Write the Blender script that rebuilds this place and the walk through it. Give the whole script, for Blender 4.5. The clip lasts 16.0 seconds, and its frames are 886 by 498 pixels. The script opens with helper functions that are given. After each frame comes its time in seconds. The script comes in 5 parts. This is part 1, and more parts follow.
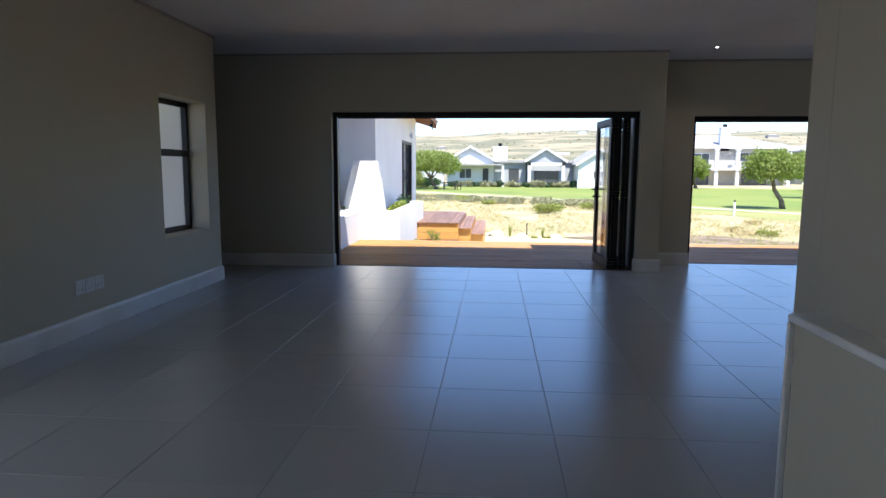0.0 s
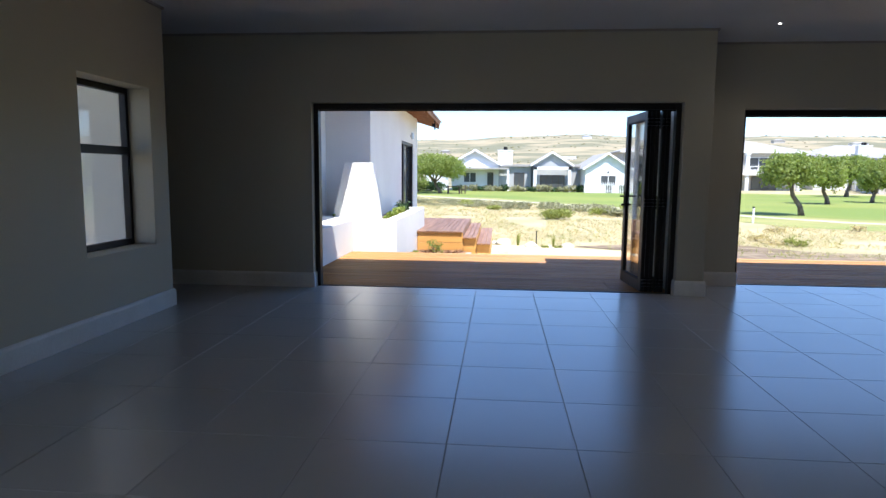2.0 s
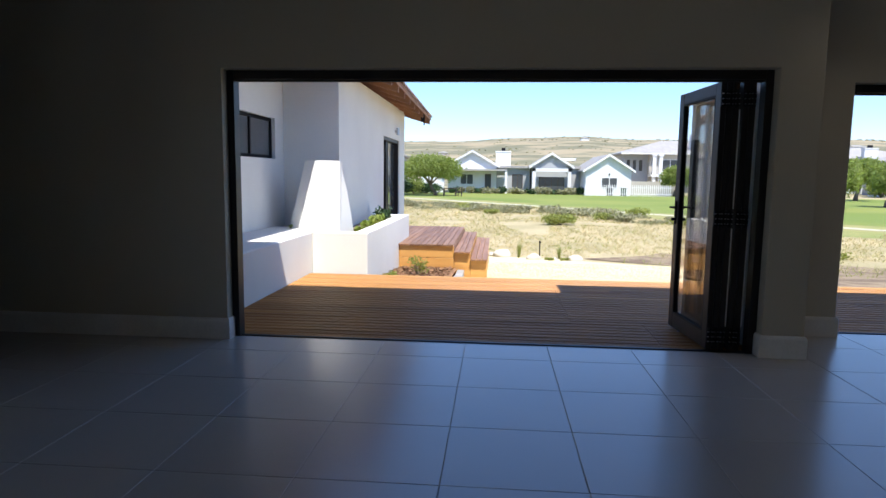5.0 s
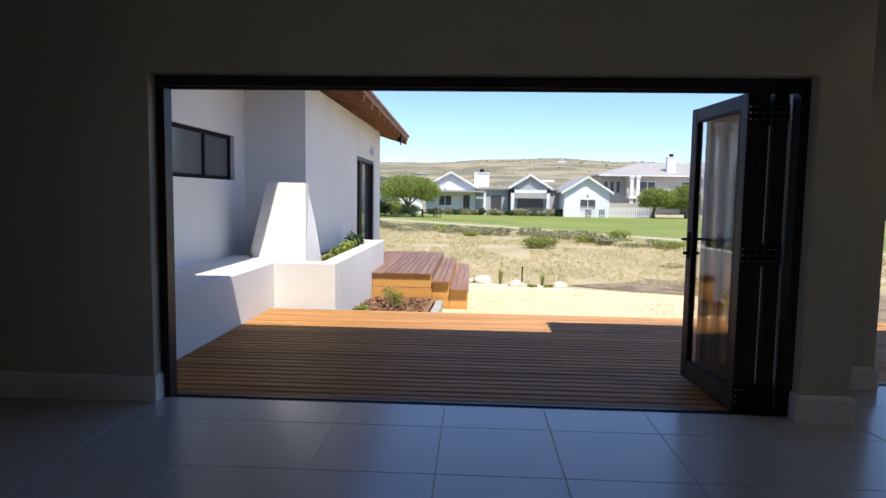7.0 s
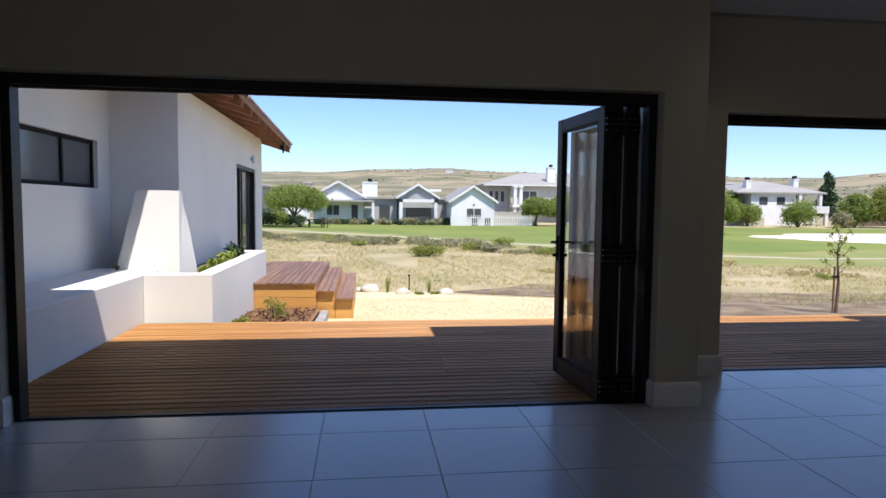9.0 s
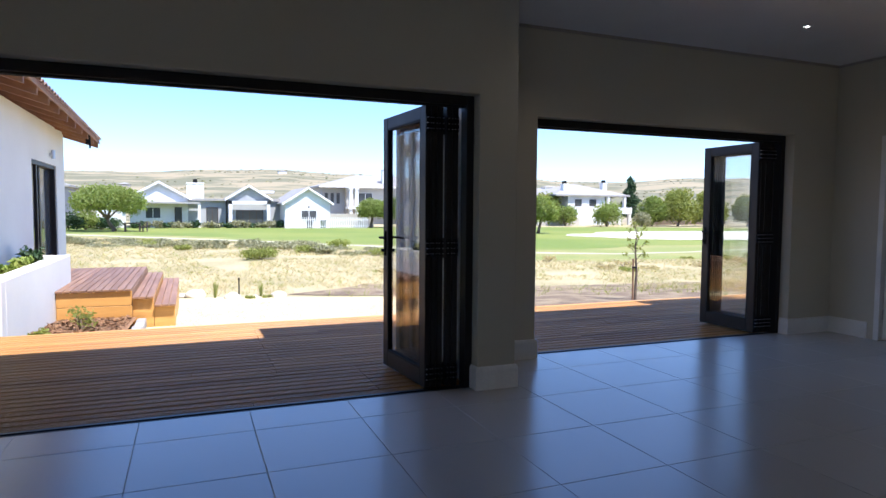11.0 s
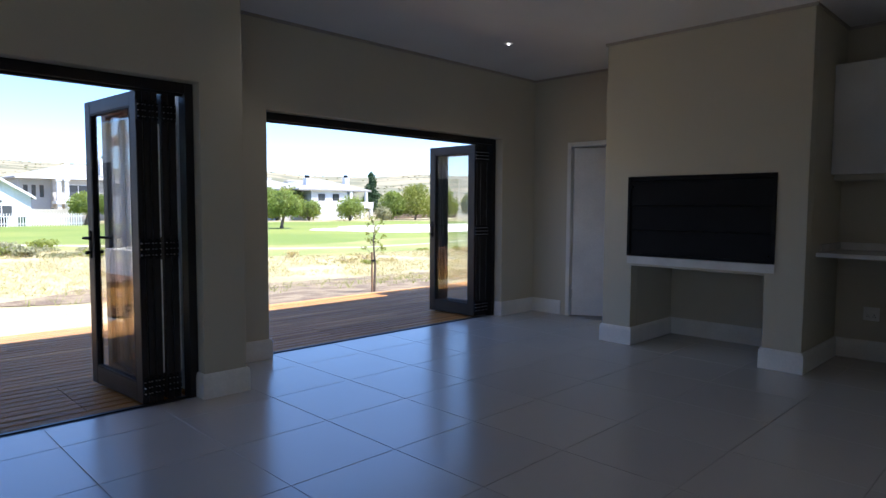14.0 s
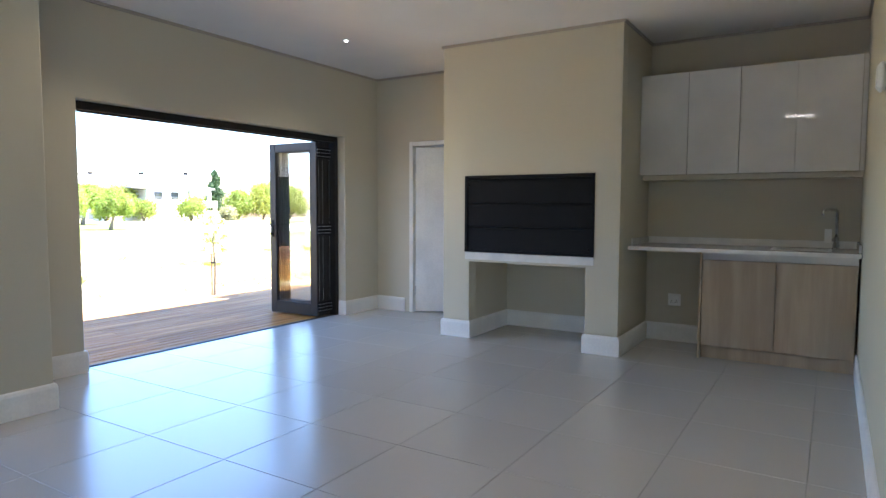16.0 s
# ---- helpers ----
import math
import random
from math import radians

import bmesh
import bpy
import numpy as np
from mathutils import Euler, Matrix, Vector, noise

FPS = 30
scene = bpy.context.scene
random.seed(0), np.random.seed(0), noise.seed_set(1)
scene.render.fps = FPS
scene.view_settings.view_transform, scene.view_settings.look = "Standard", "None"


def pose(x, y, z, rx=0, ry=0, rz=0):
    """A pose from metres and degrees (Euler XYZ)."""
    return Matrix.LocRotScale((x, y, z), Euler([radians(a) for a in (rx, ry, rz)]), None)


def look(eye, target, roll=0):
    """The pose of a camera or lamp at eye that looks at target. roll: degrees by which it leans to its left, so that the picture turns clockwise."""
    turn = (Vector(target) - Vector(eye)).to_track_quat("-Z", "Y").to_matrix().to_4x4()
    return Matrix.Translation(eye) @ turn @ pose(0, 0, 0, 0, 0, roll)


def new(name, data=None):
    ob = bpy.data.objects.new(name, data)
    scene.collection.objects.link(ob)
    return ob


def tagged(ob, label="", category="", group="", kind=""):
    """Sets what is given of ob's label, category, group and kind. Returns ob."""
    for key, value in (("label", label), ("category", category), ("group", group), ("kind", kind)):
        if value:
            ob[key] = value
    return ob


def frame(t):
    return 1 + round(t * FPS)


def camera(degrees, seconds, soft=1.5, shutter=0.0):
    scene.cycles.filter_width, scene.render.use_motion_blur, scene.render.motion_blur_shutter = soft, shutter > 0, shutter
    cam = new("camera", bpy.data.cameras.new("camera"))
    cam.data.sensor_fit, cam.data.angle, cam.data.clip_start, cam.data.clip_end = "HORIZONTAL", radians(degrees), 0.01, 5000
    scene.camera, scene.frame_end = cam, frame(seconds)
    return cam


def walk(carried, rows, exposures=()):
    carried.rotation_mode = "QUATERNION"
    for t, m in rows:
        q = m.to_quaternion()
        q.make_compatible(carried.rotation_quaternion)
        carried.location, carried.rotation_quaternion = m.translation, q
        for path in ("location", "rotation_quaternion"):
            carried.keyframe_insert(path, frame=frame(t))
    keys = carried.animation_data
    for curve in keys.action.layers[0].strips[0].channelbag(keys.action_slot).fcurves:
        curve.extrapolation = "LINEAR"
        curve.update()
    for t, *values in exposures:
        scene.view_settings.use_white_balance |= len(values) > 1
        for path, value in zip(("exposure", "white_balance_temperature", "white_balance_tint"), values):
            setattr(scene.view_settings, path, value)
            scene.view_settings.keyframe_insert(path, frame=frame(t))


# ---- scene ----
cam = camera(70.3, 16.0)

PATH = [
    (0, (0.297, -8.085, 1.265), (0.138, -6.108, 1.014), 0.3),
    (0.5, (0.259, -7.769, 1.289), (0.099, -5.791, 1.042), 0.4),
    (1, (0.299, -7.421, 1.246), (0.134, -5.442, 1.008), 0.4),
    (1.5, (0.261, -7.086, 1.245), (0.095, -5.107, 1.005), 0.4),
    (2, (0.219, -6.751, 1.251), (0.047, -4.773, 1.012), 0.5),
    (2.5, (0.27, -6.41, 1.231), (0.093, -4.432, 0.995), 0.5),
    (3, (0.252, -6.037, 1.245), (0.076, -4.059, 1.008), 0.6),
    (3.5, (0.173, -5.677, 1.232), (0.005, -3.698, 1.0), 0.6),
    (4, (0.203, -5.291, 1.225), (0.036, -3.312, 0.989), 0.7),
    (6.5, (0.187, -3.844, 1.284), (0.054, -1.859, 1.079), 0.8),
    (7, (0.158, -3.772, 1.284), (0.061, -1.781, 1.116), 0.9),
    (7.5, (0.162, -3.782, 1.277), (0.113, -1.788, 1.128), 0.8),
    (8, (0.185, -3.793, 1.27), (0.211, -1.798, 1.13), 0.8),
    (8.5, (0.212, -3.809, 1.264), (0.345, -1.818, 1.13), 0.7),
    (9, (0.231, -3.827, 1.26), (0.482, -1.847, 1.127), 0.6),
    (11.5, (0.288, -3.902, 1.21), (1.161, -2.106, 1.088), 0.4),
    (12, (0.3, -3.901, 1.212), (1.296, -2.171, 1.087), 0.4),
    (12.5, (0.334, -3.909, 1.216), (1.446, -2.251, 1.09), 0.3),
    (13, (0.341, -3.909, 1.226), (1.558, -2.328, 1.095), 0.3),
    (13.5, (0.355, -3.928, 1.228), (1.668, -2.426, 1.095), 0.4),
    (14, (0.369, -3.936, 1.229), (1.777, -2.523, 1.095), 0.3),
    (14.5, (0.39, -3.964, 1.218), (1.886, -2.643, 1.086), 0.3),
    (15, (0.411, -3.982, 1.215), (1.989, -2.76, 1.083), 0.2),
    (15.5, (0.427, -4.004, 1.228), (2.068, -2.869, 1.091), 0.2),
    (16, (0.441, -4.015, 1.221), (2.137, -2.964, 1.086), 0.2),
]
EXPOSURES = [(0, 1.48, 5780, 16), (3.5, 1.24, 5720, 15), (6.5, 0.84, 6080, 18), (9, 0.68, 6030, 19), (11.3, 1.42, 5620, 19), (12.5, 1.74, 5580, 18), (13, 1.68, 5580, 17), (13.5, 1.52, 5600, 17), (14, 1.60, 5650, 17), (15, 2.36, 5950, 13), (15.5, 2.85, 6000, 13), (16, 3.50, 6100, 12)]
SKY_STRENGTH, SUN_STRENGTH = 0.12, 4.2
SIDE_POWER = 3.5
walk(cam, [(t, look(e, g, r)) for t, e, g, r in PATH], EXPOSURES)

# ---- world and sun ----
SUN = Vector((0.22, -0.48, 1.0)).normalized()
world = bpy.data.worlds.new("sky")
scene.world = world
world.use_nodes = True
wn = world.node_tree.nodes
sky = wn.new("ShaderNodeTexSky")
sky.sky_type = "NISHITA"
sky.sun_disc = False
sky.sun_elevation = math.asin(SUN.z)
sky.sun_rotation = math.atan2(SUN.x, SUN.y)
sky.air_density, sky.dust_density, sky.ozone_density = 1.0, 0.3, 7.0
sky.altitude = 300.0
wn["Background"].inputs["Strength"].default_value = SKY_STRENGTH
world.node_tree.links.new(sky.outputs["Color"], wn["Background"].inputs["Color"])
sun_data = bpy.data.lights.new("sun", "SUN")
sun_data.energy, sun_data.angle, sun_data.color = SUN_STRENGTH, radians(0.53), (1.0, 0.935, 0.785)
sun = new("sun", sun_data)
sun.matrix_world = look(SUN * 60, (0, 0, 0))
# the downlights' own beams
for lx, ly in ((4.86, -0.25), (2.86, -0.29), (2.95, -3.4)):
    beam = bpy.data.lights.new("downlight_beam", "SPOT")
    beam.energy, beam.spot_size, beam.spot_blend, beam.shadow_soft_size, beam.color = 3.6, radians(130), 1.0, 0.03, (1.0, 0.86, 0.66)
    new("downlight_beam", beam).location = (lx, ly, 2.685)
# fill lamp out of view in the entry's side wall, added to brighten the rooms
side_fill = bpy.data.lights.new("side_fill_lamp", "AREA")
side_fill.shape, side_fill.size, side_fill.size_y, side_fill.energy, side_fill.color = "RECTANGLE", 4.0, 2.0, SIDE_POWER, (0.84, 0.91, 1.0)
new("side_fill_lamp", side_fill).matrix_world = look((-3.02, -7.4, 1.08), (0, -7.4, 1.08))


# ---- materials ----
def mat(name, col, rough=0.5, metal=0.0, alt=None, scale=2.0, amount=0.6, fine=40.0, bump=0.15, dist=0.004, spec=0.5,
        coat=0.0, stretch=(1, 1, 1), rand=0.0, island=0.0, rvar=0.08, grain=0.1):
    """Principled paint, stone or wood: a coarse patchiness between col and alt, a fine grain in value and relief."""
    m = bpy.data.materials.new(name)
    m.use_nodes = True
    nt = m.node_tree
    n, l = nt.nodes, nt.links
    bs = n["Principled BSDF"]
    geo = n.new("ShaderNodeNewGeometry")
    mp = n.new("ShaderNodeMapping")
    mp.inputs["Scale"].default_value = stretch
    l.new(geo.outputs["Position"], mp.inputs["Vector"])
    vec = mp.outputs["Vector"]
    if rand:
        info = n.new("ShaderNodeObjectInfo")
        off = n.new("ShaderNodeVectorMath")
        off.operation = "MULTIPLY_ADD"
        l.new(info.outputs["Random"], off.inputs[0])
        off.inputs[1].default_value = (37.0, 53.0, 19.0)
        l.new(vec, off.inputs[2])
        vec = off.outputs["Vector"]
    big = n.new("ShaderNodeTexNoise")
    big.inputs["Scale"].default_value, big.inputs["Detail"].default_value = scale, 5.0
    l.new(vec, big.inputs["Vector"])
    small = n.new("ShaderNodeTexNoise")
    small.inputs["Scale"].default_value, small.inputs["Detail"].default_value = fine, 3.0
    l.new(vec, small.inputs["Vector"])
    alt = alt or tuple(c * 0.86 for c in col)
    ramp = n.new("ShaderNodeMapRange")
    ramp.inputs["From Min"].default_value, ramp.inputs["From Max"].default_value = 0.5 - 0.2 / max(amount, 0.05) * 0.5, 0.5 + 0.2 / max(amount, 0.05) * 0.5
    l.new(big.outputs["Fac"], ramp.inputs["Value"])
    mix = n.new("ShaderNodeMix")
    mix.data_type = "RGBA"
    mix.inputs["A"].default_value, mix.inputs["B"].default_value = (*col, 1), (*alt, 1)
    l.new(ramp.outputs["Result"], mix.inputs["Factor"])
    hsv = n.new("ShaderNodeHueSaturation")
    l.new(mix.outputs["Result"], hsv.inputs["Color"])
    val = n.new("ShaderNodeMapRange")
    val.inputs["To Min"].default_value, val.inputs["To Max"].default_value = 1 - grain, 1 + grain
    l.new(small.outputs["Fac"], val.inputs["Value"])
    out = val.outputs["Result"]
    for amount_, source in ((rand, "ShaderNodeObjectInfo"), (island, "ShaderNodeNewGeometry")):
        if amount_:
            src = n.new(source)
            r2 = n.new("ShaderNodeMapRange")
            r2.inputs["To Min"].default_value, r2.inputs["To Max"].default_value = 1 - amount_, 1 + amount_
            l.new(src.outputs["Random" if source.endswith("Info") else "Random Per Island"], r2.inputs["Value"])
            mul = n.new("ShaderNodeMath")
            mul.operation = "MULTIPLY"
            l.new(out, mul.inputs[0])
            l.new(r2.outputs["Result"], mul.inputs[1])
            out = mul.outputs["Value"]
    l.new(out, hsv.inputs["Value"])
    l.new(hsv.outputs["Color"], bs.inputs["Base Color"])
    rr = n.new("ShaderNodeMapRange")
    rr.inputs["To Min"].default_value, rr.inputs["To Max"].default_value = max(0.02, rough - rvar), min(1, rough + rvar)
    l.new(big.outputs["Fac"], rr.inputs["Value"])
    l.new(rr.outputs["Result"], bs.inputs["Roughness"])
    bs.inputs["Metallic"].default_value = metal
    bs.inputs["Specular IOR Level"].default_value = spec
    bs.inputs["Coat Weight"].default_value = coat
    bs.inputs["Coat Roughness"].default_value = 0.02
    if bump:
        bp = n.new("ShaderNodeBump")
        bp.inputs["Strength"].default_value, bp.inputs["Distance"].default_value = bump, dist
        l.new(small.outputs["Fac"], bp.inputs["Height"])
        l.new(bp.outputs["Normal"], bs.inputs["Normal"])
    return m


def plain_tile(name, col, rough):
    """Rectified porcelain: an even body, a soft cloud of tone from tile to tile and a very fine tooth."""
    m = bpy.data.materials.new(name)
    m.use_nodes = True
    n, l = m.node_tree.nodes, m.node_tree.links
    bs = n["Principled BSDF"]
    info, geo, cloud = n.new("ShaderNodeObjectInfo"), n.new("ShaderNodeNewGeometry"), n.new("ShaderNodeTexNoise")
    cloud.inputs["Scale"].default_value, cloud.inputs["Detail"].default_value = 0.9, 2.0
    l.new(geo.outputs["Position"], cloud.inputs["Vector"])
    a, b, hsv = n.new("ShaderNodeMapRange"), n.new("ShaderNodeMapRange"), n.new("ShaderNodeHueSaturation")
    a.inputs["To Min"].default_value, a.inputs["To Max"].default_value = 0.975, 1.025
    b.inputs["To Min"].default_value, b.inputs["To Max"].default_value = 0.94, 1.06
    l.new(info.outputs["Random"], a.inputs["Value"])
    l.new(cloud.outputs["Fac"], b.inputs["Value"])
    mul = n.new("ShaderNodeMath")
    mul.operation = "MULTIPLY"
    l.new(a.outputs["Result"], mul.inputs[0])
    l.new(b.outputs["Result"], mul.inputs[1])
    hsv.inputs["Color"].default_value = (*col, 1)
    l.new(mul.outputs["Value"], hsv.inputs["Value"])
    l.new(hsv.outputs["Color"], bs.inputs["Base Color"])
    bs.inputs["Roughness"].default_value, bs.inputs["Specular IOR Level"].default_value = rough, 1.0
    bs.inputs["IOR"].default_value = 1.68
    tooth, bp = n.new("ShaderNodeTexNoise"), n.new("ShaderNodeBump")
    tooth.inputs["Scale"].default_value = 140.0
    l.new(geo.outputs["Position"], tooth.inputs["Vector"])
    bp.inputs["Strength"].default_value, bp.inputs["Distance"].default_value = 0.02, 0.001
    l.new(tooth.outputs["Fac"], bp.inputs["Height"])
    l.new(bp.outputs["Normal"], bs.inputs["Normal"])
    return m


def leaf_mat(name, col, alt, through_light=0.35):
    m = mat(name, col, rough=0.55, alt=alt, scale=1.3, amount=1.0, fine=9, bump=0.0, island=0.35, spec=0.3)
    n, l = m.node_tree.nodes, m.node_tree.links
    tr = n.new("ShaderNodeBsdfTranslucent")
    tr.inputs["Color"].default_value = (col[0] * 1.5, col[1] * 1.5, col[2] * 0.8, 1)
    mx = n.new("ShaderNodeMixShader")
    mx.inputs["Fac"].default_value = through_light
    l.new(n["Principled BSDF"].outputs["BSDF"], mx.inputs[1])
    l.new(tr.outputs["BSDF"], mx.inputs[2])
    l.new(mx.outputs["Shader"], n["Material Output"].inputs["Surface"])
    return m


def glass_mat(name, tint=(0.93, 0.95, 0.94)):
    m = bpy.data.materials.new(name)
    m.use_nodes = True
    n, l = m.node_tree.nodes, m.node_tree.links
    n.remove(n["Principled BSDF"])
    tr, gl, lw, mx = n.new("ShaderNodeBsdfTransparent"), n.new("ShaderNodeBsdfGlossy"), n.new("ShaderNodeLayerWeight"), n.new("ShaderNodeMixShader")
    tr.inputs["Color"].default_value = (*tint, 1)
    gl.inputs["Roughness"].default_value = 0.01
    lw.inputs["Blend"].default_value = 0.5
    pw, ma = n.new("ShaderNodeMath"), n.new("ShaderNodeMath")
    pw.operation, ma.operation = "POWER", "MULTIPLY_ADD"
    pw.inputs[1].default_value, ma.inputs[1].default_value, ma.inputs[2].default_value = 5.0, 0.9, 0.055
    l.new(lw.outputs["Facing"], pw.inputs[0])
    l.new(pw.outputs["Value"], ma.inputs[0])
    l.new(ma.outputs["Value"], mx.inputs["Fac"])
    l.new(tr.outputs["BSDF"], mx.inputs[1])
    l.new(gl.outputs["BSDF"], mx.inputs[2])
    l.new(mx.outputs["Shader"], n["Material Output"].inputs["Surface"])
    return m


def emit_mat(name, col, strength):
    m = bpy.data.materials.new(name)
    m.use_nodes = True
    bs = m.node_tree.nodes["Principled BSDF"]
    bs.inputs["Emission Color"].default_value, bs.inputs["Emission Strength"].default_value = (*col, 1), strength
    return m


M_WALL = mat("greige_paint", (0.535, 0.495, 0.385), 0.62, alt=(0.51, 0.47, 0.365), scale=0.7, fine=190, bump=0.12, dist=0.002)
M_CEIL = mat("ceiling_paint", (0.80, 0.78, 0.75), 0.8, scale=0.6, fine=120, bump=0.08, dist=0.002)
M_WHITE = mat("white_trim_paint", (0.80, 0.79, 0.76), 0.35, scale=3, fine=60, bump=0.05)
M_TILE = plain_tile("porcelain_tile", (0.46, 0.445, 0.42), 0.24)
M_GROUT = mat("grey_grout", (0.30, 0.29, 0.275), 0.95, fine=200, bump=0.2)
M_BLACK = mat("bronze_aluminium", (0.016, 0.013, 0.012), 0.45, metal=0.0, scale=4, fine=250, bump=0.05, spec=0.35)
M_DARKMETAL = mat("black_steel", (0.010, 0.010, 0.011), 0.65, scale=6, fine=150, bump=0.08, spec=0.15)
M_RUBBER = mat("black_gasket", (0.008, 0.008, 0.008), 0.7)
M_GLASS = glass_mat("clear_glass", (0.985, 0.99, 0.988))
M_PLASTER = mat("white_exterior_plaster", (0.74, 0.735, 0.69), 0.85, alt=(0.69, 0.685, 0.64), scale=0.9, fine=55, bump=0.1, dist=0.004, grain=0.04)
M_DECK = mat("oiled_hardwood_board", (0.47, 0.235, 0.070), 0.48, alt=(0.32, 0.152, 0.046), spec=0.2, scale=2.2, amount=0.8, fine=26, bump=0.3, dist=0.003, stretch=(0.35, 5, 5), rand=0.13)
M_STEPBOARD = mat("oiled_step_board", (0.28, 0.155, 0.085), 0.5, alt=(0.20, 0.105, 0.058), scale=2.2, amount=0.8, fine=26, bump=0.3, dist=0.003, stretch=(5, 0.35, 5), rand=0.2)
M_FASCIA = mat("orange_timber_fascia", (0.58, 0.31, 0.085), 0.45, alt=(0.46, 0.23, 0.06), scale=2, fine=22, bump=0.2, stretch=(0.4, 4, 5))
M_RAFTER = mat("brown_stained_timber", (0.32, 0.15, 0.06), 0.55, alt=(0.23, 0.10, 0.04), scale=3, fine=30, bump=0.25)
M_ROOFTILE = mat("brown_roof_tile", (0.26, 0.17, 0.12), 0.75, alt=(0.2, 0.13, 0.1), scale=5, fine=50, bump=0.3, rand=0.15)
M_CHROME = mat("chrome", (0.85, 0.85, 0.86), 0.08, metal=1.0, bump=0.0, rvar=0.02)
M_STEEL = mat("brushed_steel", (0.6, 0.6, 0.6), 0.3, metal=1.0, fine=120, bump=0.03)
M_GLOSS = mat("gloss_white_board", (0.66, 0.65, 0.62), 0.03, fine=15, bump=0.0, coat=0.5, rvar=0.01, grain=0.015)
M_OAK = mat("pale_oak_board", (0.42, 0.335, 0.235), 0.45, alt=(0.34, 0.265, 0.185), scale=2.2, amount=0.9, fine=16, bump=0.12, dist=0.002, stretch=(4, 4, 0.35))
M_STONE = mat("white_quartz_top", (0.74, 0.73, 0.70), 0.18, fine=240, bump=0.0, scale=9)
M_PLASTIC = mat("white_plastic", (0.8, 0.8, 0.78), 0.3, bump=0.0)
M_LAMP = emit_mat("lit_lamp", (1.0, 0.93, 0.82), 4.0)
M_DIFFUSER = emit_mat("soft_diffuser", (1.0, 0.95, 0.86), 2.5)
M_GRAVEL = mat("cream_gravel", (0.62, 0.525, 0.315), 0.95, alt=(0.54, 0.45, 0.27), island=0.16, grain=0.35, scale=1.2, fine=45, bump=0.7, dist=0.02)
M_VELD = mat("dry_veld", (0.43, 0.355, 0.20), 0.95, alt=(0.32, 0.275, 0.14), scale=0.4, amount=0.9, grain=0.25, fine=7, bump=0.6, dist=0.06)
M_TURF = mat("mown_turf", (0.14, 0.19, 0.025), 0.9, alt=(0.195, 0.225, 0.04), scale=0.12, amount=0.9, fine=14, bump=0.3, dist=0.02)
M_ROUGH = mat("yellowing_turf", (0.275, 0.26, 0.085), 0.95, alt=(0.205, 0.23, 0.06), scale=0.3, amount=1.0, fine=9, bump=0.4, dist=0.03)
M_SAND = mat("white_bunker_sand", (0.74, 0.68, 0.56), 0.95, scale=0.5, fine=20, bump=0.3)
M_CARTPATH = mat("pale_cart_path", (0.47, 0.44, 0.31), 0.95, scale=1, fine=20, bump=0.2)
M_SOIL = mat("brown_bed_soil", (0.15, 0.105, 0.065), 0.98, alt=(0.26, 0.20, 0.12), scale=2.0, amount=1.0, fine=16, bump=0.9, dist=0.04)
M_MULCH = mat("bark_mulch", (0.20, 0.095, 0.045), 0.95, alt=(0.31, 0.18, 0.09), scale=30, amount=1.0, fine=90, bump=1.0, dist=0.03, island=0.4)
M_ROCK = mat("pale_rock", (0.62, 0.57, 0.47), 0.9, alt=(0.45, 0.41, 0.34), scale=5, fine=25, bump=0.5, dist=0.02)
M_EDGING = mat("grey_cement_edging", (0.38, 0.365, 0.335), 0.9, alt=(0.30, 0.29, 0.27), scale=4, fine=40, bump=0.3)
M_HILL = mat("hill_scrub", (0.30, 0.25, 0.15), 1.0, alt=(0.15, 0.145, 0.08), scale=0.016, amount=1.5, grain=0.22, fine=0.12, bump=0.0)
M_BARK = mat("grey_brown_bark", (0.12, 0.085, 0.06), 0.9, alt=(0.18, 0.14, 0.1), scale=4, fine=18, bump=0.7, dist=0.03)
M_HOUSE = mat("white_house_paint", (0.74, 0.74, 0.73), 0.85, scale=0.4, fine=6, bump=0.05)
M_HOUSEGREY = mat("grey_paint_and_shaded_wall", (0.40, 0.405, 0.41), 0.85, scale=0.4, fine=6, bump=0.05)
M_HOUSECREAM = mat("cream_house_paint", (0.47, 0.435, 0.38), 0.85, scale=0.4, fine=6, bump=0.05)
M_ROOFGREY = mat("grey_roof_sheet", (0.34, 0.325, 0.30), 0.7, scale=0.6, fine=5, bump=0.2, stretch=(3, 1, 1))
M_WINDOWDARK = mat("dark_window_glass", (0.07, 0.078, 0.085), 0.06, bump=0.0, spec=0.6)
M_FROST = mat("grey_obscure_glass", (0.10, 0.11, 0.11), 0.16, bump=0.0, spec=0.7)
M_WOODDARK = mat("dark_outdoor_timber", (0.05, 0.035, 0.028), 0.7)
M_LEAF = leaf_mat("olive_tree_leaf", (0.20, 0.255, 0.07), (0.27, 0.31, 0.095), 0.5)
M_LEAFDARK = leaf_mat("dark_conifer_leaf", (0.03, 0.065, 0.025), (0.05, 0.085, 0.03), 0.15)
M_LEAFYEL = leaf_mat("yellow_green_leaf", (0.26, 0.28, 0.075), (0.20, 0.23, 0.06), 0.4)
M_LEAFGREY = leaf_mat("grey_green_leaf", (0.29, 0.28, 0.175), (0.23, 0.23, 0.135), 0.3)
M_STRAW = leaf_mat("dry_grass_blade", (0.50, 0.42, 0.26), (0.42, 0.36, 0.20), 0.35)
M_SUCC = leaf_mat("green_succulent_leaf", (0.17, 0.25, 0.05), (0.30, 0.33, 0.06), 0.3)


